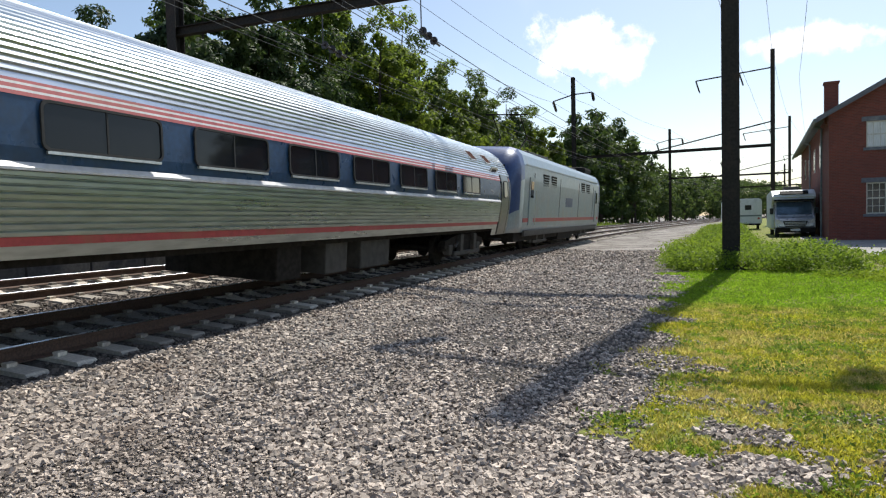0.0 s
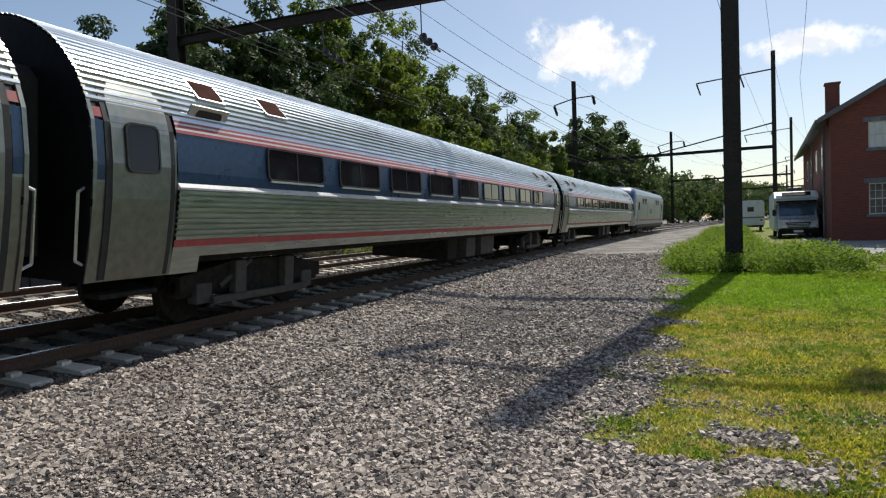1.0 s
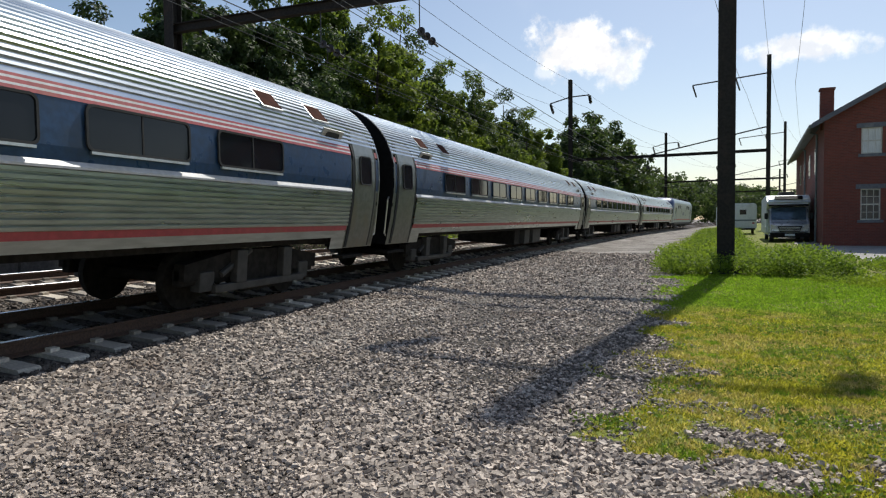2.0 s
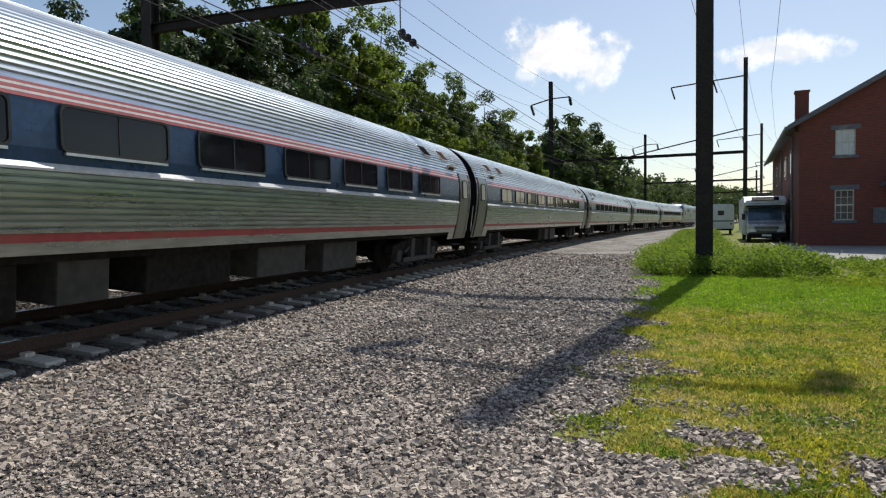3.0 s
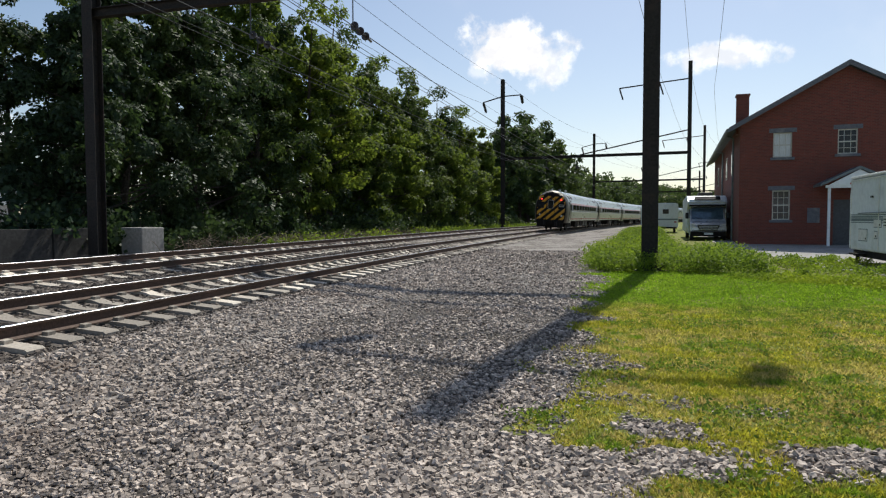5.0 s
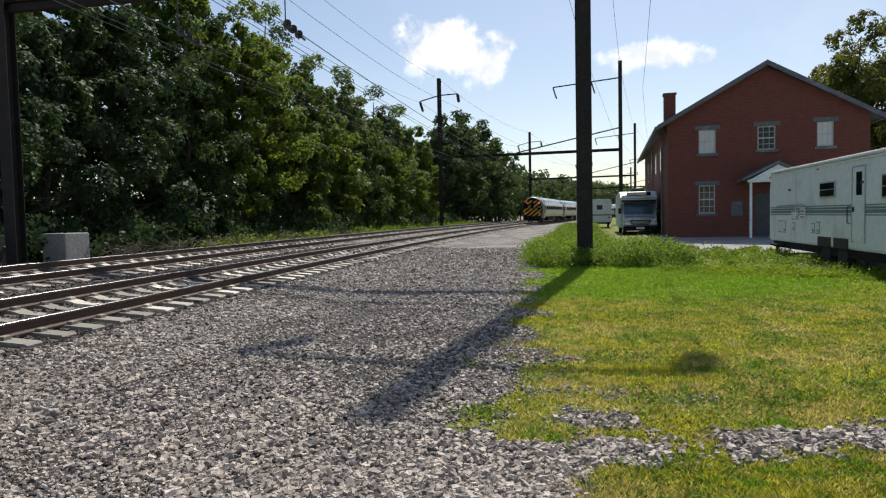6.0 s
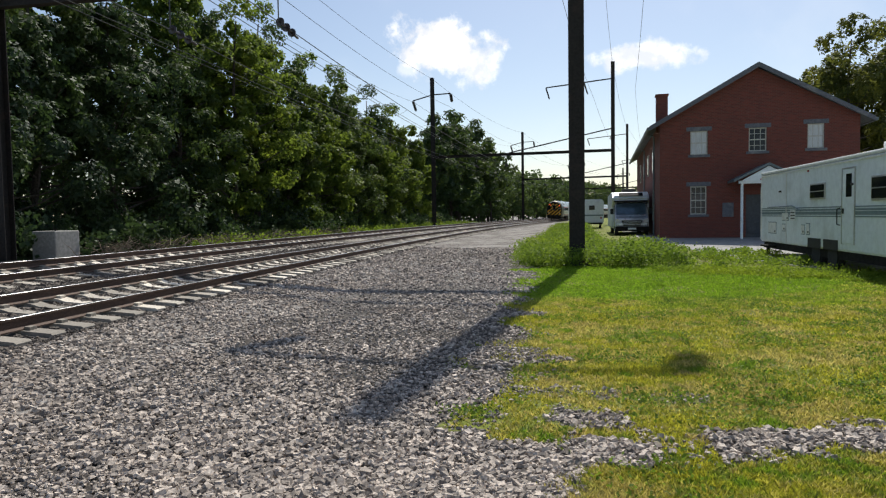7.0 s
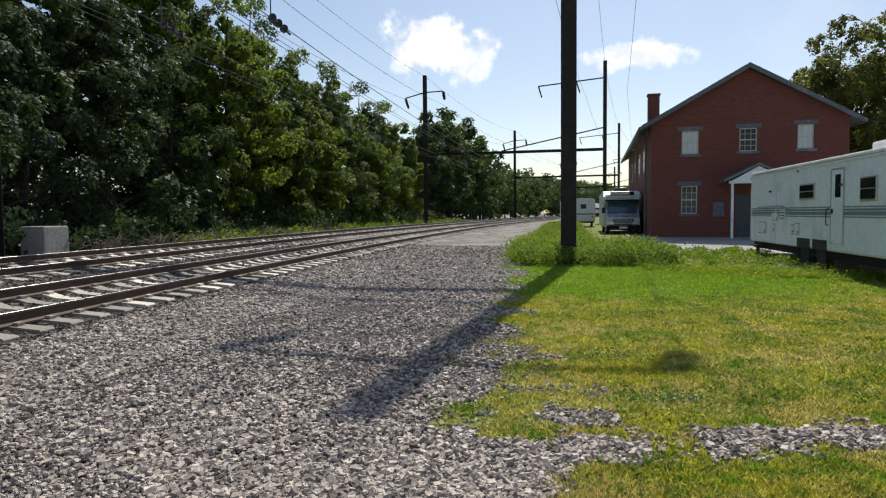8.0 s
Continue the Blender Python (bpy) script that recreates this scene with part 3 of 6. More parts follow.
def body_parts(car, y0, y1, windows):
    band("body", (2.0, 2.655), y0, y1, 0.0, BLUE, car, (), "blue painted window band")
    band("lower_panel", (1.285, 1.95), y0, y1, 0.004, STEEL_LOW, car, (9, 0.032), "fluted stainless steel lower side")
    for sx in (1, -1):
        w = WIDE(1.97)
        rail = prism(bmesh.new(), [(sx * (w - 0.01), 1.93), (sx * (w + 0.045), 1.94), (sx * (w + 0.045), 1.965), (sx * (w - 0.01), 2.03)], "y", y0, y1)
        part("belt_rail", rail, WHITE, car, "pale belt rail")
    band("red_line", (1.195, 1.29), y0, y1, 0.008, RED, car, (), "red stripe")
    band("sill", (1.06, 1.2), y0, y1, 0.0, STEEL_LOW, car)
    for ya, yb in ((y0, y0 + 0.5), (y1 - 0.5, y1)):
        band("skirt", (0.84, 1.065), ya, yb, 0.0, STEEL_LOW, car)
    for a, c, mt, nm in ((2.65, 2.69, RED, "red_line"), (2.69, 2.715, WHITE, "white_line"), (2.715, 2.755, RED, "red_line"), (2.755, 2.78, WHITE, "white_line"), (2.78, 2.81, RED, "red_line"), (2.81, 2.865, STEEL, "eave")):
        band(nm, (a, c), y0, y1, 0.005, mt, car)
    for e, lim in ((-1, -HALF if y0 < -HALF + 1.4 else None), (1, HALF)):
        if lim is None:
            continue
        lo, hi = sorted((lim, e * (HALF - 1.25)))
        if lo >= y0 - 2:
            band("end_panel", (0.84, 3.1), lo, hi, 0.0, DOOR_STEEL, car, (), "plain grey steel end panel")
            p0, p1 = sorted((lim, lim - e * 0.16))
            band("corner_band", (2.0, 2.655), p0, p1, 0.006, BLUE, car)
            band("corner_red", (2.69, 2.8), p0, p1, 0.007, RED, car)
    part("roof", roof_mesh(-HALF if y0 < -HALF + 1.4 else -HALF + 0.9, HALF, STEEL), STEEL, car, "fluted stainless steel roof")
    for y, wide in windows:
        for sx in (1, -1):
            tilt = math.degrees(math.atan2(WIDE(2.16) - WIDE(2.64), 0.48))
            m = pose(sx * (WIDE(2.4) + 0.014), y, 2.395, 0, 0, 0 if sx > 0 else 180) @ pose(0, 0, 0, 0, -tilt, 0)
            w = wide / 2
            bm = bmesh.new()
            outer = rounded(w, 0.255, 0.09)
            inner = rounded(w - 0.03, 0.225, 0.07)
            ring(bm, outer, inner, 0.0, 0.022)
            f = part("window", bm, BLACK, car, "", m)
            part("sill_trim", boxes((0.0, 0.03, -w + 0.05, w - 0.05, -0.285, -0.255)), FRAME, f, "bright metal sill")
            bm = bmesh.new()
            prism(bm, inner, "x", -0.01, 0.006)
            part("pane", bm, WIN, f, "dark tinted glass")
            part("divider", boxes((0.004, 0.014, -0.012, 0.012, -0.225, 0.225)), BLACK, f)


def rounded(w, h, r, k=4):
    out = []
    for cx, cy, a0 in ((w - r, h - r, 0), (-w + r, h - r, 90), (-w + r, -h + r, 180), (w - r, -h + r, 270)):
        for i in range(k + 1):
            a = radians(a0 + 90 * i / k)
            out.append((cx + r * math.cos(a), cy + r * math.sin(a)))
    return out


def ring(bm, outer, inner, x0, x1):
    n = len(outer)
    vo = [bm.verts.new((x0, u, v)) for u, v in outer]
    vt = [bm.verts.new((x1, u, v)) for u, v in outer]
    vi = [bm.verts.new((x1, u, v)) for u, v in inner]
    vb = [bm.verts.new((x0, u, v)) for u, v in inner]
    for i in range(n):
        j = (i + 1) % n
        bm.faces.new((vo[i], vo[j], vt[j], vt[i]))
        bm.faces.new((vt[i], vt[j], vi[j], vi[i]))
        bm.faces.new((vi[i], vi[j], vb[j], vb[i]))


def door_panel(car, y, wide, with_window=True):
    """A sliding side door with its round-cornered window and dark surround, on both sides."""
    for sx in (1, -1):
        sur = bmesh.new()
        door = bmesh.new()
        for bm, out, w, hi in ((sur, 0.012, wide / 2 + 0.08, 3.2), (door, 0.02, wide / 2, 3.13)):
            last = None
            for z in np.linspace(0.86, hi, 18):
                x = WIDE(z) + out
                cut = 0.12 * max(0.0, (z - hi + 0.25) / 0.25) ** 2
                ww = w - cut
                row = [bm.verts.new((sx * x, y - ww, z)), bm.verts.new((sx * x, y + ww, z)), bm.verts.new((sx * (x - 0.04), y + ww, z)), bm.verts.new((sx * (x - 0.04), y - ww, z))]
                if last:
                    for i in range(4):
                        bm.faces.new((last[i], last[(i + 1) % 4], row[(i + 1) % 4], row[i]))
                last = row
            bm.faces.new(last)
        part("door_surround", sur, BLACK, car)
        d = part("door", door, DOOR_STEEL, car, "plain grey steel sliding door")
        if with_window:
            tilt = math.degrees(math.atan2(WIDE(2.1) - WIDE(2.7), 0.6))
            m = pose(sx * (WIDE(2.4) + 0.026), y, 2.39, 0, 0, 0 if sx > 0 else 180) @ pose(0, 0, 0, 0, -tilt, 0)
            bm = bmesh.new()
            ring(bm, rounded(0.25, 0.29, 0.09), rounded(0.225, 0.265, 0.08), -0.005, 0.02)
            f = part("door_window", bm, BLACK, d, "", m)
            bm = bmesh.new()
            prism(bm, rounded(0.23, 0.27, 0.08), "x", -0.01, 0.012)
            part("pane", bm, WIN, d, "dark tinted glass", m)
        part("step", boxes((sx * 1.3 - 0.12, sx * 1.3 + 0.12, y - wide / 2, y + wide / 2, 0.62, 0.68)), UNDER, car)


def coach_end(car, y, face):
    """End wall with the dark gangway bellows; face is +1 at the front, -1 at the back."""
    bm = bmesh.new()
    prism(bm, end_outline(0.01), "y", min(y, y - face * 0.06), max(y, y - face * 0.06))
    part("end_wall", bm, CABBLACK, car, "dark end wall")
    verts = [(x, y - face * d, z) for d in (0.0, 0.05) for x, z in end_outline(-0.014)]
    n = len(verts) // 2
    part("end_rim", mesh_from("end_rim", verts, [(i, i + 1, n + i + 1, n + i) for i in range(n - 1)], DOOR_STEEL), DOOR_STEEL, car, "smooth steel rim round the coach end")
    bm = bmesh.new()
    prism(bm, [(0.75, 1.1), (0.75, 3.1), (0.6, 3.25), (-0.6, 3.25), (-0.75, 3.1), (-0.75, 1.1)], "y", min(y, y + face * 0.39), max(y, y + face * 0.39))
    part("gangway", bm, BLACK, car, "black rubber gangway")
    for sx in (-1, 1):
        part("grab_rail", polytube(bmesh.new(), [(sx * 1.47, y + face * 0.02, 1.05), (sx * 1.49, y + face * 0.12, 1.1), (sx * 1.53, y + face * 0.12, 1.85), (sx * 1.5, y + face * 0.02, 1.9)], 0.018), FRAME, car)
    part("coupler", boxes((-0.15, 0.15, min(y, y + face * 0.4), max(y, y + face * 0.4), 0.75, 0.95), bevel=0.03), UNDER, car)


def underfloor(car, rnd):
    part("floor_pan", boxes((-1.3, 1.3, -HALF + 0.05, HALF - 0.05, 0.95, 1.07)), UNDER, car)
    y = -5.6
    while y < 5.6:
        w = rnd.uniform(0.7, 1.9)
        if rnd.random() < 0.62:
            z = rnd.choice((0.35, 0.42, 0.5))
            part("equipment_box", boxes((-1.2, 1.2, y, y + w, z, 0.96), bevel=0.03), rnd.choice((UNDER, UNDER_GREY)), car)
        y += w + rnd.uniform(0.2, 0.9)
    for y in (-9.1, 9.1):
        bogie(car, y)


def roof_vents(car, ends):
    for e in ends:
        for dy in (2.1, 3.6):
            for sx in (-1, 1):
                x, z = WIDE(3.3) + 0.01, 3.3
                m = pose(sx * (x - 0.025), e * (HALF - dy), z - 0.02, 0, sx * 45, 0)
                v = part("roof_hatch", box(bmesh.new(), -0.2, 0.2, -0.28, 0.28, 0.0, 0.05, 0.01), FRAME, car, "", m)
                part("grille", boxes((-0.165, 0.165, -0.245, 0.245, 0.05, 0.058)), HATCH_BROWN, v, "brown hatch cover")
        for sx in (-1, 1):
            m = pose(sx * (WIDE(2.95) + 0.03), e * (HALF - 1.9), 2.95, 0, sx * 27, 0)
            v = part("vent_plate", boxes((-0.012, 0.025, -0.36, 0.36, -0.12, 0.12), bevel=0.01), FRAME, car, "", m)
            bm = bmesh.new()
            prism(bm, rounded(0.24, 0.07, 0.06), "x", -0.03, 0.03)
            part("slot", bm, BLACK, v)


def coach(label):
    car = thing("passenger_coach", label, "train car", group="coaches of the train")
    rnd = random.Random(5)
    body_parts(car, -HALF + 1.25, HALF - 1.25, [(y, 1.58) for y in WINDOWS])
    for e in (-1, 1):
        door_panel(car, e * (HALF - 0.68), 0.86)
        coach_end(car, e * HALF, e)
    roof_vents(car, (-1, 1))
    underfloor(car, rnd)
    return car


def islands(bm):
    """Takes a bmesh apart into one bmesh for each connected piece."""
    left, out = set(bm.verts), []
    while left:
        todo, seen = [next(v for v in bm.verts if v in left)], set()
        while todo:
            v = todo.pop()
            if v not in seen:
                seen.add(v)
                todo += [e.other_vert(v) for e in v.link_edges]
        left -= seen
        piece = bmesh.new()
        twin = {v: piece.verts.new(v.co) for v in bm.verts if v in seen}
        for f in bm.faces:
            if f.verts[0] in twin:
                piece.faces.new([twin[v] for v in f.verts])
        out.append(piece)
    bm.free()
    return out


def cab_coach():
    car = thing("cab_coach", "steel cab coach with a black and yellow striped end", "train car", group="coaches of the train")
    rnd = random.Random(8)
    body_parts(car, -HALF + 2.6, HALF - 1.25, [(y + 0.5, 1.58) for y in WINDOWS])
    band("end_panel", (0.84, 3.1), -HALF + 0.6, -HALF + 2.6, 0.0, CAB_STEEL, car, (), "grimy steel side beside the cab")
    door_panel(car, HALF - 0.68, 0.86)
    door_panel(car, -HALF + 2.0, 0.82)
    coach_end(car, HALF, 1)
    roof_vents(car, (-1, 1))
    underfloor(car, rnd)
    # rounded shoulder between the side and the flat end
    out0, out1, out2 = end_outline(0.0), end_outline(0.05), end_outline(0.15)
    verts, faces = [], []
    for y, o in ((-HALF + 0.95, out0), (-HALF + 0.42, out0), (-HALF + 0.14, out1), (-HALF + 0.0, out2)):
        verts += [(x, y, z) for x, z in o]
    n = len(out0)
    for i in range(3):
        for j in range(n):
            k = (j + 1) % n
            faces.append((i * n + j, i * n + k, (i + 1) * n + k, (i + 1) * n + j))
    part("end_shoulder", mesh_from("end_shoulder", verts, faces, CAB_STEEL, True), CAB_STEEL, car, "grey rounded end shoulder")
    bm = bmesh.new()
    prism(bm, end_outline(0.15), "y", -HALF - 0.02, -HALF + 0.06)
    face = part("end_face", bm, CABBLACK, car, "black painted end")
    yf = -HALF - 0.02
    # diagonal stripes, rising to the right, kept clear of the windows and the number board
    lean, gap, thick, cols = 0.93, 0.66, 0.33, 44
    clear = ((-0.36, 0.26, 2.06, 2.99), (-1.3, -0.72, 2.16, 2.72), (0.68, 1.26, 2.3, 2.76), (-0.47, -0.45, 0, 9), (0.35, 0.37, 0, 9))
    for i in range(-4, 5):
        base = 0.80 + i * gap
        bm = bmesh.new()
        for k in range(cols):
            x0, x1 = -1.32 + 2.64 * k / cols, -1.32 + 2.64 * (k + 1) / cols
            xm = (x0 + x1) / 2
            lo, hi = base + (xm + 1.3) * lean, base + (xm + 1.3) * lean + thick
            spans = [(max(lo, 1.05), min(hi, 3.3))]
            for ex0, ex1, ez0, ez1 in clear:
                if ex0 < xm < ex1:
                    spans = [q for s0, s1 in spans for q in ((s0, min(s1, ez0)), (max(s0, ez1), s1))]
            for s0, s1 in spans:
                if s1 - s0 < 0.02 or abs(xm) > WIDE((s0 + s1) / 2) - 0.2:
                    continue
                d0, d1 = (x0 - xm) * lean, (x1 - xm) * lean
                free_lo, free_hi = abs(s0 - lo) < 1e-6, abs(s1 - hi) < 1e-6
                box_z = [(x0, s0 + d0 * free_lo), (x1, s0 + d1 * free_lo), (x1, s1 + d1 * free_hi), (x0, s1 + d0 * free_hi)]
                prism(bm, box_z, "y", yf - 0.01, yf - 0.004)
        bmesh.ops.remove_doubles(bm, verts=bm.verts, dist=0.002)
        for piece in islands(bm):
            part("stripe", piece, YELLOW, face, "yellow diagonal warning stripe")
    m = pose(-0.05, yf - 0.004, 2.52, 0, 0, -90)
    bm = bmesh.new()
    ring(bm, rounded(0.265, 0.42, 0.1), rounded(0.247, 0.4, 0.09), 0.0, 0.04)
    f = part("end_door_window", bm, FRAME, car, "pale rubber-framed door window", m)
    bm = bmesh.new()
    prism(bm, rounded(0.245, 0.395, 0.09), "x", -0.01, 0.012)
    part("pane", bm, BLACKGLASS, f)
    part("door_post", boxes((-0.48, -0.44, yf - 0.03, yf, 0.9, 3.2)), CABBLACK, car)
    part("door_post", boxes((0.34, 0.38, yf - 0.03, yf, 0.9, 3.2)), CABBLACK, car)
    for x in (-0.95, 0.95):
        bm = bmesh.new()
        prism(bm, rounded(0.27, 0.32, 0.08), "x", -0.01, 0.014)
        part("windscreen", bm, BLACKGLASS, car, "dark windscreen", pose(x, yf - 0.008, 2.42, 0, 0, -90))
        part("marker_light", tube(bmesh.new(), (x * 0.98, yf - 0.04, 3.0), (x * 0.98, yf, 3.0), 0.045, 0.055, 12), MARKER, car, "lit red marker light")
        part("headlight", tube(bmesh.new(), (x * 1.1, yf - 0.06, 1.5), (x * 1.1, yf, 1.5), 0.07, 0.09, 14), LAMP_OFF, car)
        part("lower_light", tube(bmesh.new(), (x * 1.12, yf - 0.06, 0.95), (x * 1.12, yf + 0.1, 0.95), 0.08, 0.1, 14), LAMP_OFF, car)
        part("side_buffer", boxes((x - 0.2, x + 0.2, yf - 0.12, yf + 0.1, 0.9, 1.1), bevel=0.02), UNDER, car)
    nb = part("number_board", boxes((0.74, 1.24, yf - 0.035, yf - 0.024, 2.34, 2.57), bevel=0.006), BLOCK_CONC, car, "white number board")
    part("number_bar", boxes((0.8, 1.18, yf - 0.04, yf - 0.034, 2.41, 2.5)), CABBLACK, nb)
    part("roof_hood", boxes((-0.62, 0.62, yf - 0.02, yf + 0.8, 3.3, 3.66), bevel=0.12), CABBLACK, car)
    for x in (-0.25, 0.3, 0.75):
        bm = bmesh.new()
        tube(bm, (x, -HALF + 1.5 + x * 2, 3.6), (x, -HALF + 1.5 + x * 2, 3.9), 0.03, 0.03, 8)
        tube(bm, (x, -HALF + 1.5 + x * 2, 3.88), (x, -HALF + 1.5 + x * 2, 4.05), 0.13, 0.11, 12)
        part("roof_aerial", bm, FRAME, car)
    part("coupler", boxes((-0.2, 0.2, yf - 0.55, yf + 0.3, 0.72, 1.0), (-0.14, 0.14, yf - 0.7, yf - 0.5, 0.76, 0.98), bevel=0.03), UNDER, car)
    part("pilot", boxes((-1.25, 1.25, yf - 0.08, yf + 0.1, 0.35, 0.98), bevel=0.03), UNDER, car)
    for x in (-0.6, -0.45, 0.5, 0.65):
        part("brake_hose", polytube(bmesh.new(), [(x, yf - 0.05, 0.95), (x + 0.03, yf - 0.25, 0.7), (x + 0.05, yf - 0.3, 0.5)], 0.03), BLACK, car)
    return car


def locomotive():
    loco = thing("electric_locomotive", "silver and blue electric locomotive with a red stripe", "locomotive")
    h = 10.1
    prof = [(1.4, 0.82), (1.48, 1.05), (1.48, 1.75), (1.48, 2.9), (1.44, 3.45), (1.3, 3.85), (1.1, 4.05), (0.8, 4.13)]
    line = prof + [(-x, z) for x, z in prof[::-1]]
    n = len(line)

    def loft(sections, mat, name, soft=False):
        verts, faces = [], []
        for y, k, drop in sections:
            verts += [(x * k, y, z - max(0, z - 1.0) * drop) for x, z in line]
        for i in range(len(sections) - 1):
            for j in range(n):
                q = (j + 1) % n
                faces.append((i * n + j, i * n + q, (i + 1) * n + q, (i + 1) * n + j))
        faces.append(tuple(range(n))[::-1])
        faces.append(tuple(range((len(sections) - 1) * n, len(sections) * n)))
        return mesh_from(name, verts, faces, mat, soft)
    part("body", loft([(-8.7, 1, 0), (8.7, 1, 0.05)], LOCO_SILVER, "body"), LOCO_SILVER, loco, "silver painted side")
    for e in (-1, 1):
        ends = [(e * 8.7, 1, 0.0 if e < 0 else 0.05), (e * 9.15, 0.985, 0.05), (e * 9.5, 0.95, 0.13), (e * 9.8, 0.9, 0.24), (e * 10.1, 0.84, 0.38), (e * 10.2, 0.74, 0.5)]
        shell = loft(ends, LOCO_SILVER, "cab", True)
        shell.materials.append(LOCO_BLUE)
        # blue nose that slants back over the roof, silver below it
        for f in shell.polygons:
            if f.center.z > 1.75 and abs(f.center.y) + (f.center.z - 2.6) * 0.55 > 8.95:
                f.material_index = 1
        cab = part("cab", shell, LOCO_BLUE, loco, "rounded cab end, blue above and silver below")
        part("windscreen", boxes((-1.0, 1.0, -0.02, 0.02, -0.4, 0.4)), WIN, cab, "", pose(0, e * 9.72, 3.0, -e * 22, 0, 0))
        for sx in (-1, 1):
            d = part("cab_door", boxes((sx * 1.49 - 0.02, sx * 1.49 + 0.02, e * 7.6 - 0.35, e * 7.6 + 0.35, 1.1, 3.0)), LOCO_SILVER, loco)
            part("door_window", boxes((sx * 1.5 - 0.025, sx * 1.5 + 0.025, e * 7.6 - 0.2, e * 7.6 + 0.2, 2.2, 2.85)), WIN, d)
            part("handrail", polytube(bmesh.new(), [(sx * 1.55, e * 7.1, 1.1), (sx * 1.55, e * 7.1, 2.5)], 0.02), FRAME, loco)
            part("headlight", tube(bmesh.new(), (sx * 0.8, e * 9.95, 1.5), (sx * 0.8, e * 10.06, 1.5), 0.1, 0.1, 12), LAMP_OFF, loco)
    for sx in (-1, 1):
        part("red_line", boxes((sx * 1.485 - 0.006, sx * 1.485 + 0.006, -8.7, 8.7, 1.22, 1.38)), RED, loco)
        part("skirt", boxes((sx * 1.44 - 0.05, sx * 1.44 + 0.05, -8.4, 8.4, 0.66, 0.9), bevel=0.02), UNDER_GREY, loco)
        for y in (-7.2, -2.4, 2.2, 6.6):
            part("panel_joint", boxes((sx * 1.484 - 0.004, sx * 1.484 + 0.004, y - 0.015, y + 0.015, 1.4, 3.2)), UNDER_GREY, loco)
        part("eave_rail", boxes((sx * 1.42 - 0.03, sx * 1.42 + 0.03, -8.4, 8.4, 3.44, 3.5)), LOCO_SILVER, loco)
        for y in (-5.2, -3.7, 3.4, 4.9):
            g = part("side_grille", boxes((sx * 1.46 - 0.02, sx * 1.46 + 0.02, y - 0.5, y + 0.5, 2.75, 3.25)), UNDER, loco)
            for i in range(4):
                part("slat", boxes((sx * 1.48 - 0.01, sx * 1.48 + 0.012, y - 0.48, y + 0.48, 2.8 + i * 0.11, 2.83 + i * 0.11)), LOCO_SILVER, g)
        part("blue_mark", boxes((sx * 1.484 - 0.004, sx * 1.484 + 0.004, -1.0, 0.6, 1.9, 2.35)), LOCO_BLUE, loco, "blue emblem drawn as a plain bar")
    part("roof_gear", boxes((-0.7, 0.7, -5.5, -2.0, 4.05, 4.25), bevel=0.06), UNDER_GREY, loco)
    part("roof_gear", boxes((-0.7, 0.7, 1.5, 5.0, 3.95, 4.15), bevel=0.06), UNDER_GREY, loco)
    part("roof_gear", boxes((-0.9, 0.9, 6.6, 8.6, 3.85, 4.35), bevel=0.12), UNDER, loco)
    bm = bmesh.new()
    for sx in (-0.6, 0.6):
        tube(bm, (sx, -7.0, 4.05), (sx, -5.6, 4.8), 0.03, 0.03, 6)
        tube(bm, (sx, -5.6, 4.75), (sx, -6.9, 5.6), 0.025, 0.025, 6)
    tube(bm, (-0.9, -6.9, 5.62), (0.9, -6.9, 5.62), 0.03, 0.03, 6)
    part("pantograph", bm, UNDER, loco)
    part("underframe", boxes((-1.3, 1.3, -9.2, 9.2, 0.45, 0.9), (-1.35, 1.35, -1.8, 1.8, 0.3, 0.9), bevel=0.04), UNDER, loco)
    for y in (-5.0, 5.0):
        bogie(loco, y)
    return loco


SPEED = 33.97
PITCH = 26.0
JOINT = 31.89 - SPEED      # place of the joint behind the first coach at 0 s


def rail_pose(s, gap):
    """Pose of a vehicle whose middle is at s, on two bogies gap metres apart, leaning with the track."""
    a, b = beside(s - gap, 0, RAIL_Z), beside(s + gap, 0, RAIL_Z)
    mid = (a + b) / 2
    yaw = -math.degrees(math.atan2(b.x - a.x, b.y - a.y))
    return pose(mid.x, mid.y, mid.z, 0, 0, yaw) @ pose(0, 0, 0, 0, math.degrees(math.atan(CANT)), 0)


MOVING = []


def build_train():
    first = coach("stainless steel passenger coach with a blue window band and red stripes")
    coaches = [first] + [copy_thing(first, pose(0, 0, 0)) for _ in range(3)]
    for i, c in enumerate(coaches):
        MOVING.append((c, JOINT + PITCH * (0.5 - i), 9.1))
    MOVING.append((cab_coach(), JOINT + PITCH * (0.5 - 4), 9.1))
    MOVING.append((locomotive(), JOINT + PITCH + 10.6, 5.0))


def motions():
    times = [0.25 * i for i in range(33)]
    for ob, s, gap in MOVING:
        walk(ob, [(t, rail_pose(s + SPEED * t, gap)) for t in times])


# ---- catenary ----
WIRE_1, WIRE_2 = 1.15, 5.2


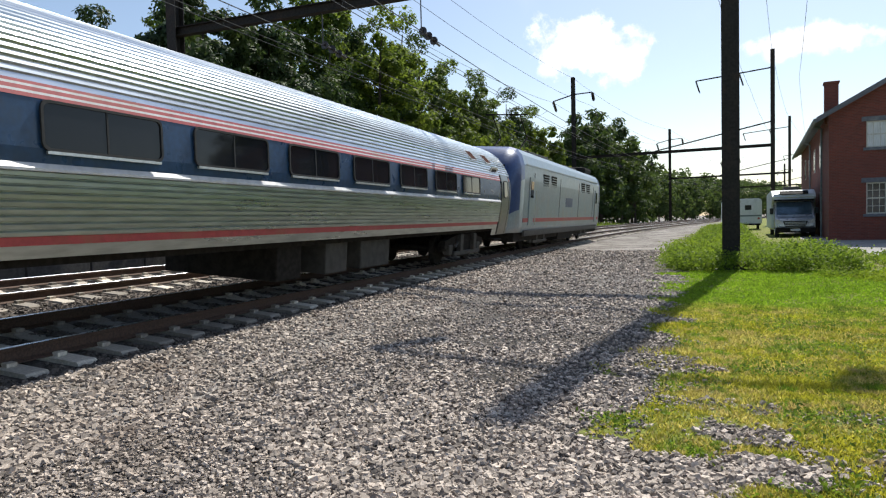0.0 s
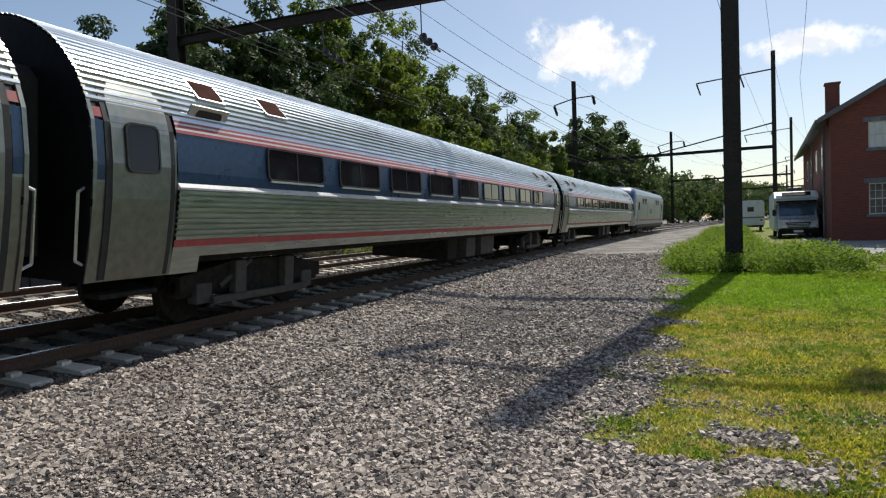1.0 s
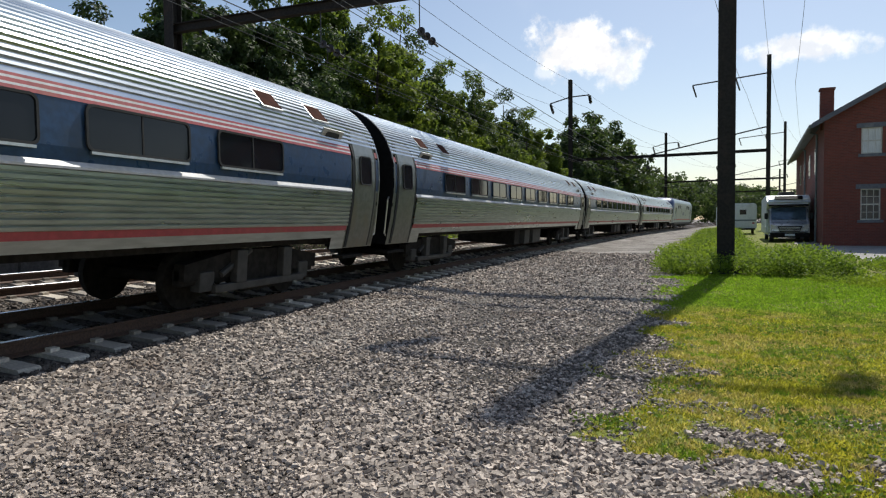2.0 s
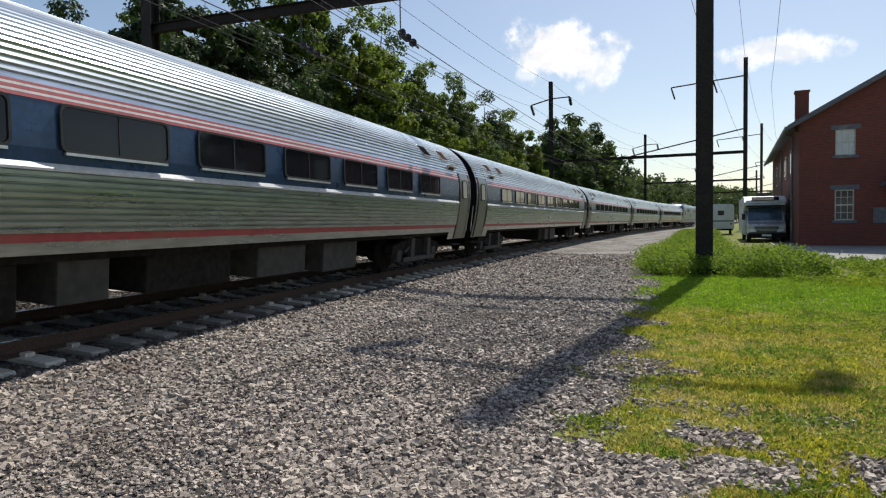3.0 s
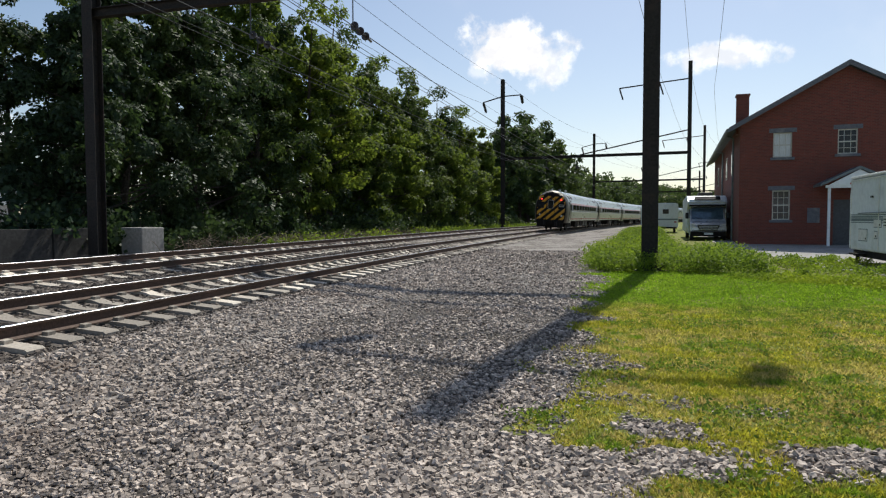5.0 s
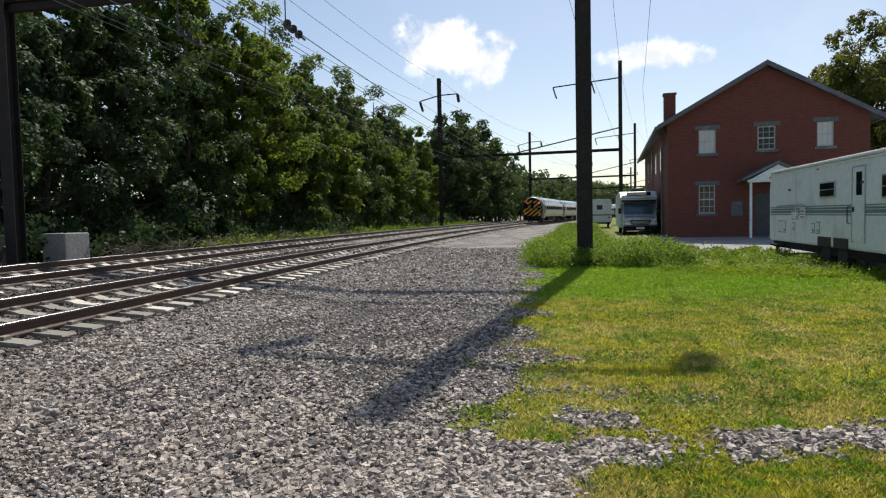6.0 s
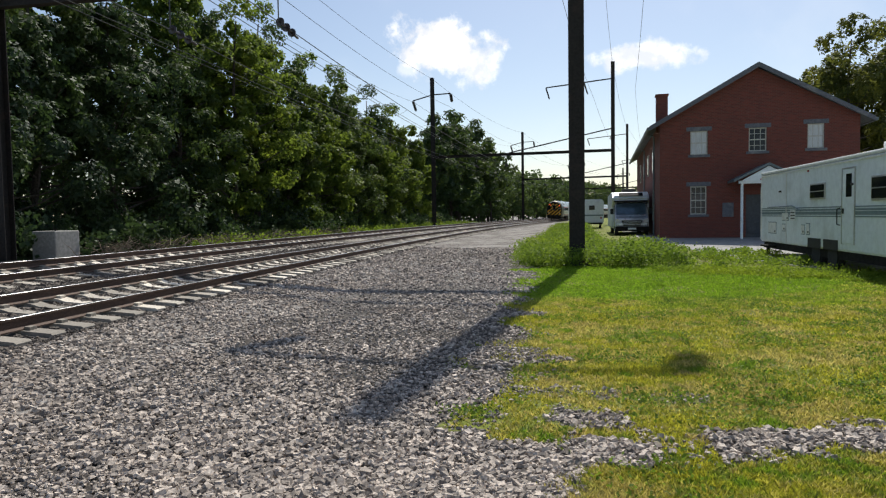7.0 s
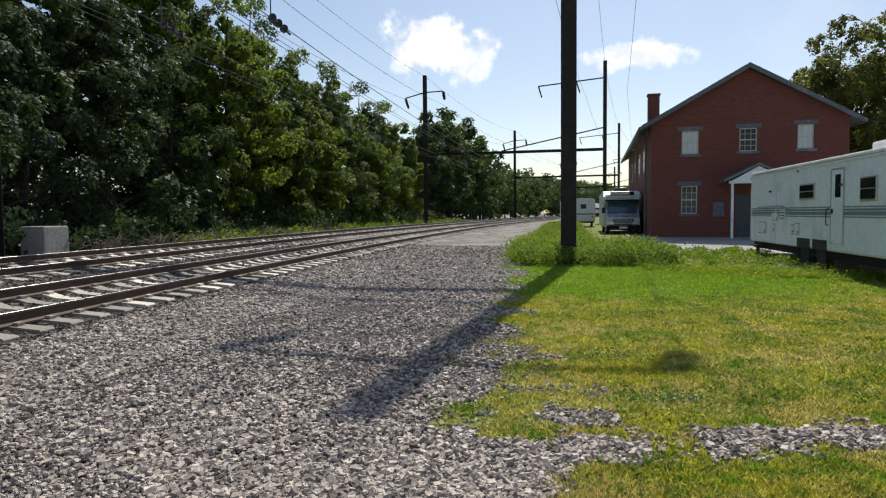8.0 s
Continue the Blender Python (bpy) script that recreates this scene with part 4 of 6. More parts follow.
def portal(s, right, left, beam_z, top_r, top_l):
    """Two tall steel posts and the trussed beam between them, square to the track."""
    p, q = beside(s, -right), beside(s, left)
    gate = thing("catenary_portal", "dark weathered steel catenary portal spanning the railway", "catenary portal", group="catenary portals")
    for at, top, sgn in ((p, top_r, 1), (q, top_l, -1)):
        yaw = -math.degrees(centre(s)[2])
        m = pose(at.x, at.y, 0, 0, 0, yaw)
        # H section
        post = part("post", prism(bmesh.new(), [(-0.24, -0.25), (0.24, -0.25), (0.24, -0.222), (0.02, -0.222), (0.02, 0.222), (0.24, 0.222), (0.24, 0.25), (-0.24, 0.25), (-0.24, 0.222), (-0.02, 0.222), (-0.02, -0.222), (-0.24, -0.222)], "z", -0.2, top), POLE_STEEL, gate, m=m)
        part("footing", boxes((-0.45, 0.45, -0.45, 0.45, -0.2, 0.22), bevel=0.03), WALL_CONC, post)
        if sgn > 0 and s > 50:
            strings = ((-8.5, top - 2.75, 0.45, 1.5, 0.12), (-3.6, top - 2.4, 0.45, 1.5, 0.12))
            line = [(-8.5, 0, top - 2.75), (0, 0, top - 2.1)]
        else:
            # place and height of the tip, then lean, drop and size of the string
            strings = ((-2.8, top - 2.95, 0.45, 1.45, 0.21), (2.58, top - 2.25, 0.2, 1.2, 0.24))
            line = [(-2.8, 0, top - 2.95), (0, 0, top - 2.3), (2.58, 0, top - 2.25)]
        arm = part("cross_arm", polytube(bmesh.new(), line, 0.085), POLE_STEEL, post)
        for x, z, shift, drop, fat in strings:
            bm = bmesh.new()
            shed = [(0.0, 0.08)]
            for i in range(9):
                k = 0.1 + 0.095 * i
                shed += [(k, 0.08), (k + 0.005, fat), (k + 0.055, fat * 0.75), (k + 0.06, 0.08)]
            turned_rod(bm, (x, 0, z), (x + shift, 0, z - drop), shed + [(1.0, 0.08)])
            part("insulator_string", bm, INSUL, arm)
    d = (q - p)
    n = 14
    a0 = Vector((p.x, p.y, beam_z))
    b0 = Vector((q.x, q.y, beam_z))
    fwd = Vector((math.sin(centre(s)[2]), math.cos(centre(s)[2]), 0)) * 0.2
    beam = bmesh.new()
    span = (b0 - a0).length
    prism(beam, [(-0.16, 0.0), (0.16, 0.0), (0.16, 0.03), (0.015, 0.03), (0.015, 0.33), (0.16, 0.33), (0.16, 0.36), (-0.16, 0.36), (-0.16, 0.33), (-0.015, 0.33), (-0.015, 0.03), (-0.16, 0.03)], "x", 0.0, span)
    bmesh.ops.transform(beam, matrix=Matrix.Translation(a0) @ pose(0, 0, 0, 0, 0, math.degrees(math.atan2(b0.y - a0.y, b0.x - a0.x))), verts=beam.verts)
    part("beam", beam, POLE_STEEL, gate, "dark steel beam")
    up = Vector((0, 0, 3.0))
    part("stay_rod", polytube(bmesh.new(), [a0 + up, a0.lerp(b0, 0.56) + Vector((0, 0, 0.36))], 0.085), POLE_STEEL, gate)
    for left_m in (WIRE_1, WIRE_2):
        c = beside(s, left_m)
        bm = bmesh.new()
        tube(bm, (c.x, c.y, beam_z), (c.x, c.y, beam_z - 1.15), 0.022, 0.022, 6)
        way = fwd.normalized()
        at = Vector((c.x, c.y, beam_z - 1.15))
        shed = [(0.0, 0.045)]
        for i in range(3):
            k = 0.06 + 0.3 * i
            shed += [(k, 0.045), (k + 0.01, 0.16), (k + 0.07, 0.12), (k + 0.08, 0.045)]
        turned_rod(bm, at, at + way * 1.7 - Vector((0, 0, 0.15)), shed + [(1.0, 0.045)], 12)
        part("insulator_string", bm, INSUL, gate)
    return gate


PORTALS = [(-44.0, 9.0, 12.3), (22.6, 8.85, 12.3), (89.1, 12.8, 11.2), (151.5, 12.9, 10.3), (218.0, 12.0, 11.0), (285.0, 12.0, 11.0)]
BEAM_Z = 9.6


def sag_wire(bm, a, b, sag, r, n=12):
    pts = [a.lerp(b, i / n) - Vector((0, 0, 4 * sag * (i / n) * (1 - i / n))) for i in range(n + 1)]
    polytube(bm, pts, r, 5)
    return pts


def build_catenary():
    for s, r, l in PORTALS:
        portal(s, r, l, BEAM_Z, 21.0, 20.6)
    for left_m in (WIRE_1, WIRE_2):
        bm = bmesh.new()
        for (s0, _, _), (s1, _, _) in zip(PORTALS, PORTALS[1:]):
            a, b = beside(s0, left_m, BEAM_Z - 1.2), beside(s1, left_m, BEAM_Z - 1.2)
            pts = sag_wire(bm, a, b, 0.55, 0.018)
            low = [beside(s0 + (s1 - s0) * i / 12, left_m, BEAM_Z - 1.95) for i in range(13)]
            polytube(bm, low, 0.012, 5)
            mid = [beside(s0 + (s1 - s0) * i / 12, left_m, BEAM_Z - 1.78) for i in range(13)]
            polytube(bm, mid, 0.012, 5)
            for i in range(1, 12):
                tube(bm, pts[i], low[i], 0.007, 0.007, 4)
        w = new("overhead_line", bm_mesh("overhead_line", bm, WIRE))
        tagged(w, "thin overhead contact wires hung above the track", "overhead wire", group="overhead wires")
    for off, z in ((-2.4, 16.6), (2.75, 17.5), (0.0, 20.5)):
        for side in (0, 1):
            bm = bmesh.new()
            for p0, p1 in zip(PORTALS, PORTALS[1:]):
                a = beside(p0[0], -p0[1] - off if side == 0 else p0[2] + off, z)
                b = beside(p1[0], -p1[1] - off if side == 0 else p1[2] + off, z)
                sag_wire(bm, a, b, 1.2, 0.017)
            w = new("transmission_line", bm_mesh("transmission_line", bm, WIRE))
            tagged(w, "thin transmission wire strung between tall posts", "overhead wire", group="overhead wires")


# ---- brick house ----
def brick_wall_material():
    m = bpy.data.materials.new("brickwork")
    m.use_nodes = True
    n = Nodes(m.node_tree)
    co = n.add("ShaderNodeTexCoord").outputs["Object"]
    sep = n.add("ShaderNodeSeparateXYZ", {0: co})
    u = n.math("ADD", sep.outputs[0], sep.outputs[1])
    vec = n.add("ShaderNodeCombineXYZ", {0: u, 1: sep.outputs[2], 2: 0.0}).outputs[0]
    br = n.add("ShaderNodeTexBrick", {"Vector": vec, "Color1": (0.20, 0.045, 0.03, 1), "Color2": (0.13, 0.034, 0.025, 1), "Mortar": (0.16, 0.085, 0.065, 1), "Scale": 1.0, "Mortar Size": 0.008, "Brick Width": 0.22, "Row Height": 0.073})
    col = n.mix(n.math("MULTIPLY", n.ramp(n.noise(co, 0.7, 5.0, 0.65), 0.45, 0.75), 0.5), br.outputs["Color"], (0.13, 0.045, 0.035))
    col = n.mix(n.math("MULTIPLY", n.ramp(n.noise(co, 1.9, 5.0, 0.7), 0.6, 0.8), 0.35), col, (0.32, 0.16, 0.12))
    b = n.add("ShaderNodeBsdfPrincipled", {"Base Color": col, "Roughness": 0.85})
    bump = n.add("ShaderNodeBump", {"Height": br.outputs["Fac"], "Strength": 0.5, "Distance": -0.006})
    m.node_tree.links.new(bump.outputs[0], b.inputs["Normal"])
    out = n.add("ShaderNodeOutputMaterial")
    m.node_tree.links.new(b.outputs[0], out.inputs[0])
    return m


BRICKWORK = brick_wall_material()
HOUSE_W, HOUSE_D, EAVE, APEX = 9.6, 24.0, 6.15, 8.85
HOUSE = pose(18.95, 32.0, 0.28, 0, 0, -26.0)


def wall_with_holes(u0, u1, z0, z1, holes, thick):
    """Boxes that fill a wall in its own plane (u along, z up) round rectangular holes."""
    us = sorted({u0, u1, *[h[0] for h in holes], *[h[1] for h in holes]})
    zs = sorted({z0, z1, *[h[2] for h in holes], *[h[3] for h in holes]})
    out = []
    for a, b in zip(us, us[1:]):
        for lo, hi in zip(zs, zs[1:]):
            if not any(h[0] < (a + b) / 2 < h[1] and h[2] < (lo + hi) / 2 < h[3] for h in holes):
                out.append((a, b, lo, hi))
    return out


def sash_window(house, u, z, w, h, curtain, muntins=2):
    """A sash window in the front wall: frame, rails, panes, painted lintel and sill."""
    win = part("window", boxes((u, u + 0.06, 0.06, 0.14, z, z + h), (u + w - 0.06, u + w, 0.06, 0.14, z, z + h), (u + 0.06, u + w - 0.06, 0.06, 0.14, z, z + 0.06), (u + 0.06, u + w - 0.06, 0.06, 0.14, z + h - 0.06, z + h), (u + 0.06, u + w - 0.06, 0.07, 0.13, z + h / 2 - 0.03, z + h / 2 + 0.03)), SASH, house)
    part("pane", boxes((u + 0.05, u + w - 0.05, 0.09, 0.105, z + 0.05, z + h - 0.05)), WIN if not curtain else CURTAIN, win, "curtained glass" if curtain else "dark glass")
    for i in range(1, muntins + 1):
        x = u + w * i / (muntins + 1)
        part("muntin", boxes((x - 0.012, x + 0.012, 0.08, 0.12, z + 0.06, z + h - 0.06)), SASH, win)
    if not curtain:
        for k in (0.25, 0.75):
            part("muntin", boxes((u + 0.06, u + w - 0.06, 0.08, 0.12, z + h * k - 0.012, z + h * k + 0.012)), SASH, win)
    part("sill", boxes((u - 0.12, u + w + 0.12, -0.08, 0.1, z - 0.14, z), bevel=0.01), STONE_TRIM, win)
    part("lintel", boxes((u - 0.2, u + w + 0.2, -0.025, 0.08, z + h, z + h + 0.22), bevel=0.01), STONE_TRIM, win)


def build_house():
    h = thing("brick_house", "two-storey red brick house with a gable front and small porch", "house", HOUSE)
    wins = [(1.55, 4.42, 0.86, 1.25, True), (4.42, 4.5, 0.86, 1.22, False), (7.2, 4.55, 0.78, 1.25, True), (1.55, 1.25, 0.82, 1.5, False)]
    holes = [(u, u + w, z, z + k) for u, z, w, k, _ in wins] + [(4.3, 5.4, 0.0, 2.25)]
    bm = bmesh.new()
    for a, b, z0, z1 in wall_with_holes(0, HOUSE_W, -0.4, EAVE, holes, 0.35):
        box(bm, a, b, 0.0, 0.35, z0, z1)
    prism(bm, [(0, EAVE), (HOUSE_W, EAVE), (HOUSE_W / 2, APEX - 0.05)], "y", 0.0, 0.35)
    bmesh.ops.remove_doubles(bm, verts=bm.verts[:], dist=0.001)
    part("front_wall", bm, BRICKWORK, h, "red brick gable wall")
    part("side_wall", boxes((0.0, 0.35, 0.35, HOUSE_D, -0.4, EAVE)), BRICKWORK, h)
    part("side_wall", boxes((HOUSE_W - 0.35, HOUSE_W, 0.35, HOUSE_D, -0.4, EAVE)), BRICKWORK, h)
    part("back_wall", boxes((0.35, HOUSE_W - 0.35, HOUSE_D - 0.35, HOUSE_D, -0.4, EAVE)), BRICKWORK, h)
    rise = APEX - EAVE
    half = HOUSE_W / 2
    for sgn in (-1, 1):
        o = 0.55
        dz = rise / half
        bm = bmesh.new()
        prism(bm, [(half, APEX), (half - sgn * (half + o), EAVE - o * dz), (half - sgn * (half + o), EAVE - o * dz + 0.16), (half, APEX + 0.18)], "y", -0.4, HOUSE_D + 0.3)
        r = part("roof", bm, SLATE, h, "grey roof slope")
        part("bargeboard", prism(bmesh.new(), [(half, APEX - 0.09), (half - sgn * (half + o), EAVE - o * dz - 0.09), (half - sgn * (half + o), EAVE - o * dz + 0.13), (half, APEX + 0.14)], "y", -0.45, -0.41), STONE_TRIM, r, "weathered blue-grey bargeboard")
        gx = half - sgn * (half + o + 0.06)
        part("gutter", boxes((gx - 0.07, gx + 0.07, -0.4, HOUSE_D + 0.3, EAVE - o * dz - 0.06, EAVE - o * dz + 0.1), bevel=0.03), SLATE, r)
    for u, z, w, k, c in wins:
        sash_window(h, u, z, w, k, c)
    part("door", boxes((4.3, 5.4, 0.1, 0.16, 0.0, 2.25), (4.42, 4.8, 0.08, 0.1, 0.2, 1.0), (4.9, 5.28, 0.08, 0.1, 0.2, 1.0), bevel=0.01), DARK_DOOR, h, "dark painted panel door")
    part("notice_board", boxes((3.15, 3.7, -0.05, 0.0, 1.1, 1.85), bevel=0.01), STONE_TRIM, h, "blank grey notice board")
    # porch
    px0, px1, pd = 3.75, 6.3, 1.6
    for x in (px0 + 0.08, px1 - 0.08):
        part("porch_post", boxes((x - 0.06, x + 0.06, -pd + 0.1, -pd + 0.22, -0.1, 2.9), bevel=0.01), RV_SKIN, h, "white porch post")
    mid = (px0 + px1) / 2
    bm = bmesh.new()
    prism(bm, [(px0 - 0.35, 2.85), (mid, 3.65), (px1 + 0.35, 2.85), (px1 + 0.35, 2.97), (mid, 3.78), (px0 - 0.35, 2.97)], "y", -pd - 0.2, 0.0)
    pr = part("porch_roof", bm, SLATE, h, "small gabled porch roof")
    part("porch_gable", prism(bmesh.new(), [(px0, 2.9), (px1, 2.9), (mid, 3.62)], "y", -pd - 0.1, -pd), RV_SKIN, pr, "white boarded porch gable")
    part("porch_beam", boxes((px0 - 0.1, px1 + 0.1, -pd - 0.02, -pd + 0.16, 2.77, 2.91), bevel=0.01), RV_SKIN, pr)
    part("porch_floor", boxes((px0 - 0.1, px1 + 0.1, -pd - 0.2, 0.0, -0.35, -0.02), bevel=0.02), BLOCK_CONC, h)
    bm = boxes((-0.1, 0.5, 1.0, 1.6, 5.8, 7.85), bevel=0.02)
    ch = part("chimney", bm, BRICKWORK, h, "brick chimney")
    part("cap", boxes((-0.15, 0.55, 0.95, 1.65, 7.8, 7.9), bevel=0.02), BRICKWORK, ch)
    for y in (3.0, 12.0):
        part("downpipe", polytube(bmesh.new(), [(-0.1, y, 0.0), (-0.1, y, EAVE - 0.35), (-0.5, y, EAVE - 0.2)], 0.05, 8), SLATE, h)
    for y in (4.0, 8.5, 13.0, 17.5):
        for z, k in ((0.9, 1.6), (3.8, 1.4)):
            w = part("side_window", boxes((-0.04, 0.0, y, y + 0.95, z, z + k)), SASH, h)
            part("pane", boxes((-0.05, -0.041, y + 0.07, y + 0.88, z + 0.07, z + k - 0.07)), WIN, w)


# ---- vehicles ----
def wheel(parent, x, y, r, w, name="wheel"):
    bm = bmesh.new()
    tube(bm, (x - w / 2, y, r), (x + w / 2, y, r), r, r, 24)
    bmesh.ops.bevel(bm, geom=[e for e in bm.edges if abs(e.verts[0].co.x - e.verts[1].co.x) < 1e-5], offset=0.04, segments=2, affect="EDGES")
    wh = part(name, bm, TYRE, parent)
    sgn = -1 if x < 0 else 1
    part("rim", tube(bmesh.new(), (x + sgn * (w / 2 - 0.03), y, r), (x + sgn * (w / 2 + 0.012), y, r), r * 0.6, r * 0.55, 18), CHROME, wh)


def build_trailer():
    """Travel trailer; its y runs along its length, its seen side is at x = 0."""
    t = thing("travel_trailer", "white travel trailer with grey-green stripes parked on the drive", "trailer", pose(13.35, 13.6, 0.06, 0, 0, -22.5))
    L0, L1, W = -3.6, 7.7, 2.45
    prof = [(L0, 0.52), (L1, 0.52), (L1 + 0.02, 2.3), (L1 - 0.12, 2.86), (L0 + 0.1, 2.92), (L0, 2.8)]
    bm = bmesh.new()
    prism(bm, prof, "x", 0.0, W)
    bmesh.ops.bevel(bm, geom=bm.edges[:], offset=0.05, segments=3, affect="EDGES")
    body = part("body", bm, RV_SKIN, t, "white aluminium siding")
    part("roof", boxes((-0.02, W + 0.02, L0 + 0.1, L1 - 0.1, 2.87, 2.97), bevel=0.04), RV_ROOF, t)
    for y0, y1, z in ((4.6, 5.6, 2.95), (2.2, 3.1, 2.95)):
        part("roof_vent", boxes((0.7, 1.4, y0, y1, z, z + 0.14), bevel=0.05), RV_ROOF, t)
    part("air_conditioner", boxes((0.7, 1.6, -1.6, 0.2, 2.95, 3.28), bevel=0.08), RV_ROOF, t)
    for z, hh in ((1.66, 0.03), (1.58, 0.05), (1.47, 0.09), (1.41, 0.03)):
        part("stripe", boxes((-0.012, 0.0, L0 + 0.05, L1 - 0.05, z, z + hh)), RV_STRIPE, body)
    # siding ridges
    for i in range(9):
        z = 0.72 + i * 0.085
        part("siding_rib", boxes((-0.006, 0.0, L0 + 0.06, L1 - 0.06, z, z + 0.012)), RV_SKIN, body)
    for y0, y1, z0, z1 in ((1.75, 2.85, 1.9, 2.36), (-1.75, -0.95, 1.8, 2.38)):
        w = part("window", boxes((-0.035, 0.0, y0, y1, z0, z1), bevel=0.012), FRAME, t)
        part("pane", boxes((-0.04, -0.036, y0 + 0.05, y1 - 0.05, z0 + 0.05, z1 - 0.05)), WIN, w)
        part("rail", boxes((-0.046, -0.041, y0 + 0.04, y1 - 0.04, (z0 + z1) / 2 - 0.012, (z0 + z1) / 2 + 0.012)), FRAME, w)
    d = part("door", boxes((-0.02, 0.0, -0.05, 0.65, 0.75, 2.62), bevel=0.008), RV_SKIN, t)
    part("door_frame", boxes((-0.026, 0.0, -0.09, -0.05, 0.72, 2.66), (-0.026, 0.0, 0.65, 0.69, 0.72, 2.66), (-0.026, 0.0, -0.05, 0.65, 2.62, 2.66)), FRAME, d, "bright metal door frame")
    part("grab_handle", polytube(bmesh.new(), [(-0.02, 0.78, 1.2), (-0.09, 0.78, 1.22), (-0.09, 0.78, 1.62), (-0.02, 0.78, 1.64)], 0.014), BLACK, t)
    for y in (5.4, 0.0):
        part("porch_light", boxes((-0.05, 0.0, y, y + 0.14, 2.2, 2.26), bevel=0.01), UNDER_GREY, t)
    for y in (L0 + 0.15, 3.0, L1 - 0.15):
        part("marker_lamp", boxes((-0.03, 0.0, y, y + 0.09, 2.72, 2.77)), RED, t)
    part("water_vent", boxes((-0.02, 0.0, 4.05, 4.5, 1.28, 1.62), bevel=0.006), RV_ROOF, t)
    for i in range(3):
        part("louvre", boxes((-0.026, -0.02, 4.1, 4.45, 1.34 + i * 0.09, 1.37 + i * 0.09)), UNDER_GREY, t)
    part("underbelly", boxes((0.06, W - 0.1, L0 + 0.1, L1 - 0.3, 0.3, 0.5)), UNDER, t)
    part("door_window", boxes((-0.026, -0.021, 0.1, 0.42, 1.92, 2.5)), WIN, d)
    part("door_handle", boxes((-0.05, -0.02, 0.53, 0.61, 1.5, 1.63), bevel=0.01), BLACK, d)
    for y0, y1, z0, z1 in ((5.9, 6.7, 0.85, 1.2), (5.0, 5.25, 0.95, 1.15), (3.3, 3.55, 0.9, 1.15), (2.9, 3.15, 0.9, 1.2), (4.7, 5.3, 1.3, 1.52)):
        hatch = part("hatch", boxes((-0.018, 0.0, y0, y1, z0, z1), bevel=0.006), RV_ROOF, t)
        part("gasket", boxes((-0.008, 0.0, y0 - 0.025, y1 + 0.025, z0 - 0.025, z1 + 0.025)), RV_STRIPE, hatch, "dark rubber gasket")
        part("latch", boxes((-0.03, -0.018, y0 + 0.04, y0 + 0.1, z0 + 0.04, z0 + 0.09)), BLACK, hatch)
    part("awning_arm", polytube(bmesh.new(), [(-0.06, 6.6, 1.72), (-0.06, 4.2, 1.74), (-0.06, 3.5, 1.6)], 0.02), RV_STRIPE, t)
    part("gutter", boxes((-0.03, 0.0, L0 + 0.1, L1 - 0.15, 2.8, 2.84)), RV_ROOF, t)
    for z in (2.3,):
        for y in (7.5, 4.9, -3.4):
            part("corner_trim", boxes((-0.02, 0.0, y - 0.03, y + 0.03, 0.55, 2.8)), RV_ROOF, t)
    part("frame", boxes((0.2, W - 0.2, L0, L1, 0.38, 0.53)), UNDER, t)
    for y in (1.4, 2.55):
        wheel(t, 0.16, y, 0.36, 0.22)
        part("wheel_arch", boxes((-0.008, 0.0, y - 0.48, y + 0.48, 0.52, 0.8), bevel=0.01), BLACK, t)
    part("step", boxes((-0.3, 0.0, 5.9, 6.6, 0.38, 0.44), bevel=0.01), UNDER, t)
    part("stabiliser", boxes((0.1, 0.2, 7.2, 7.3, -0.02, 0.5)), UNDER, t)


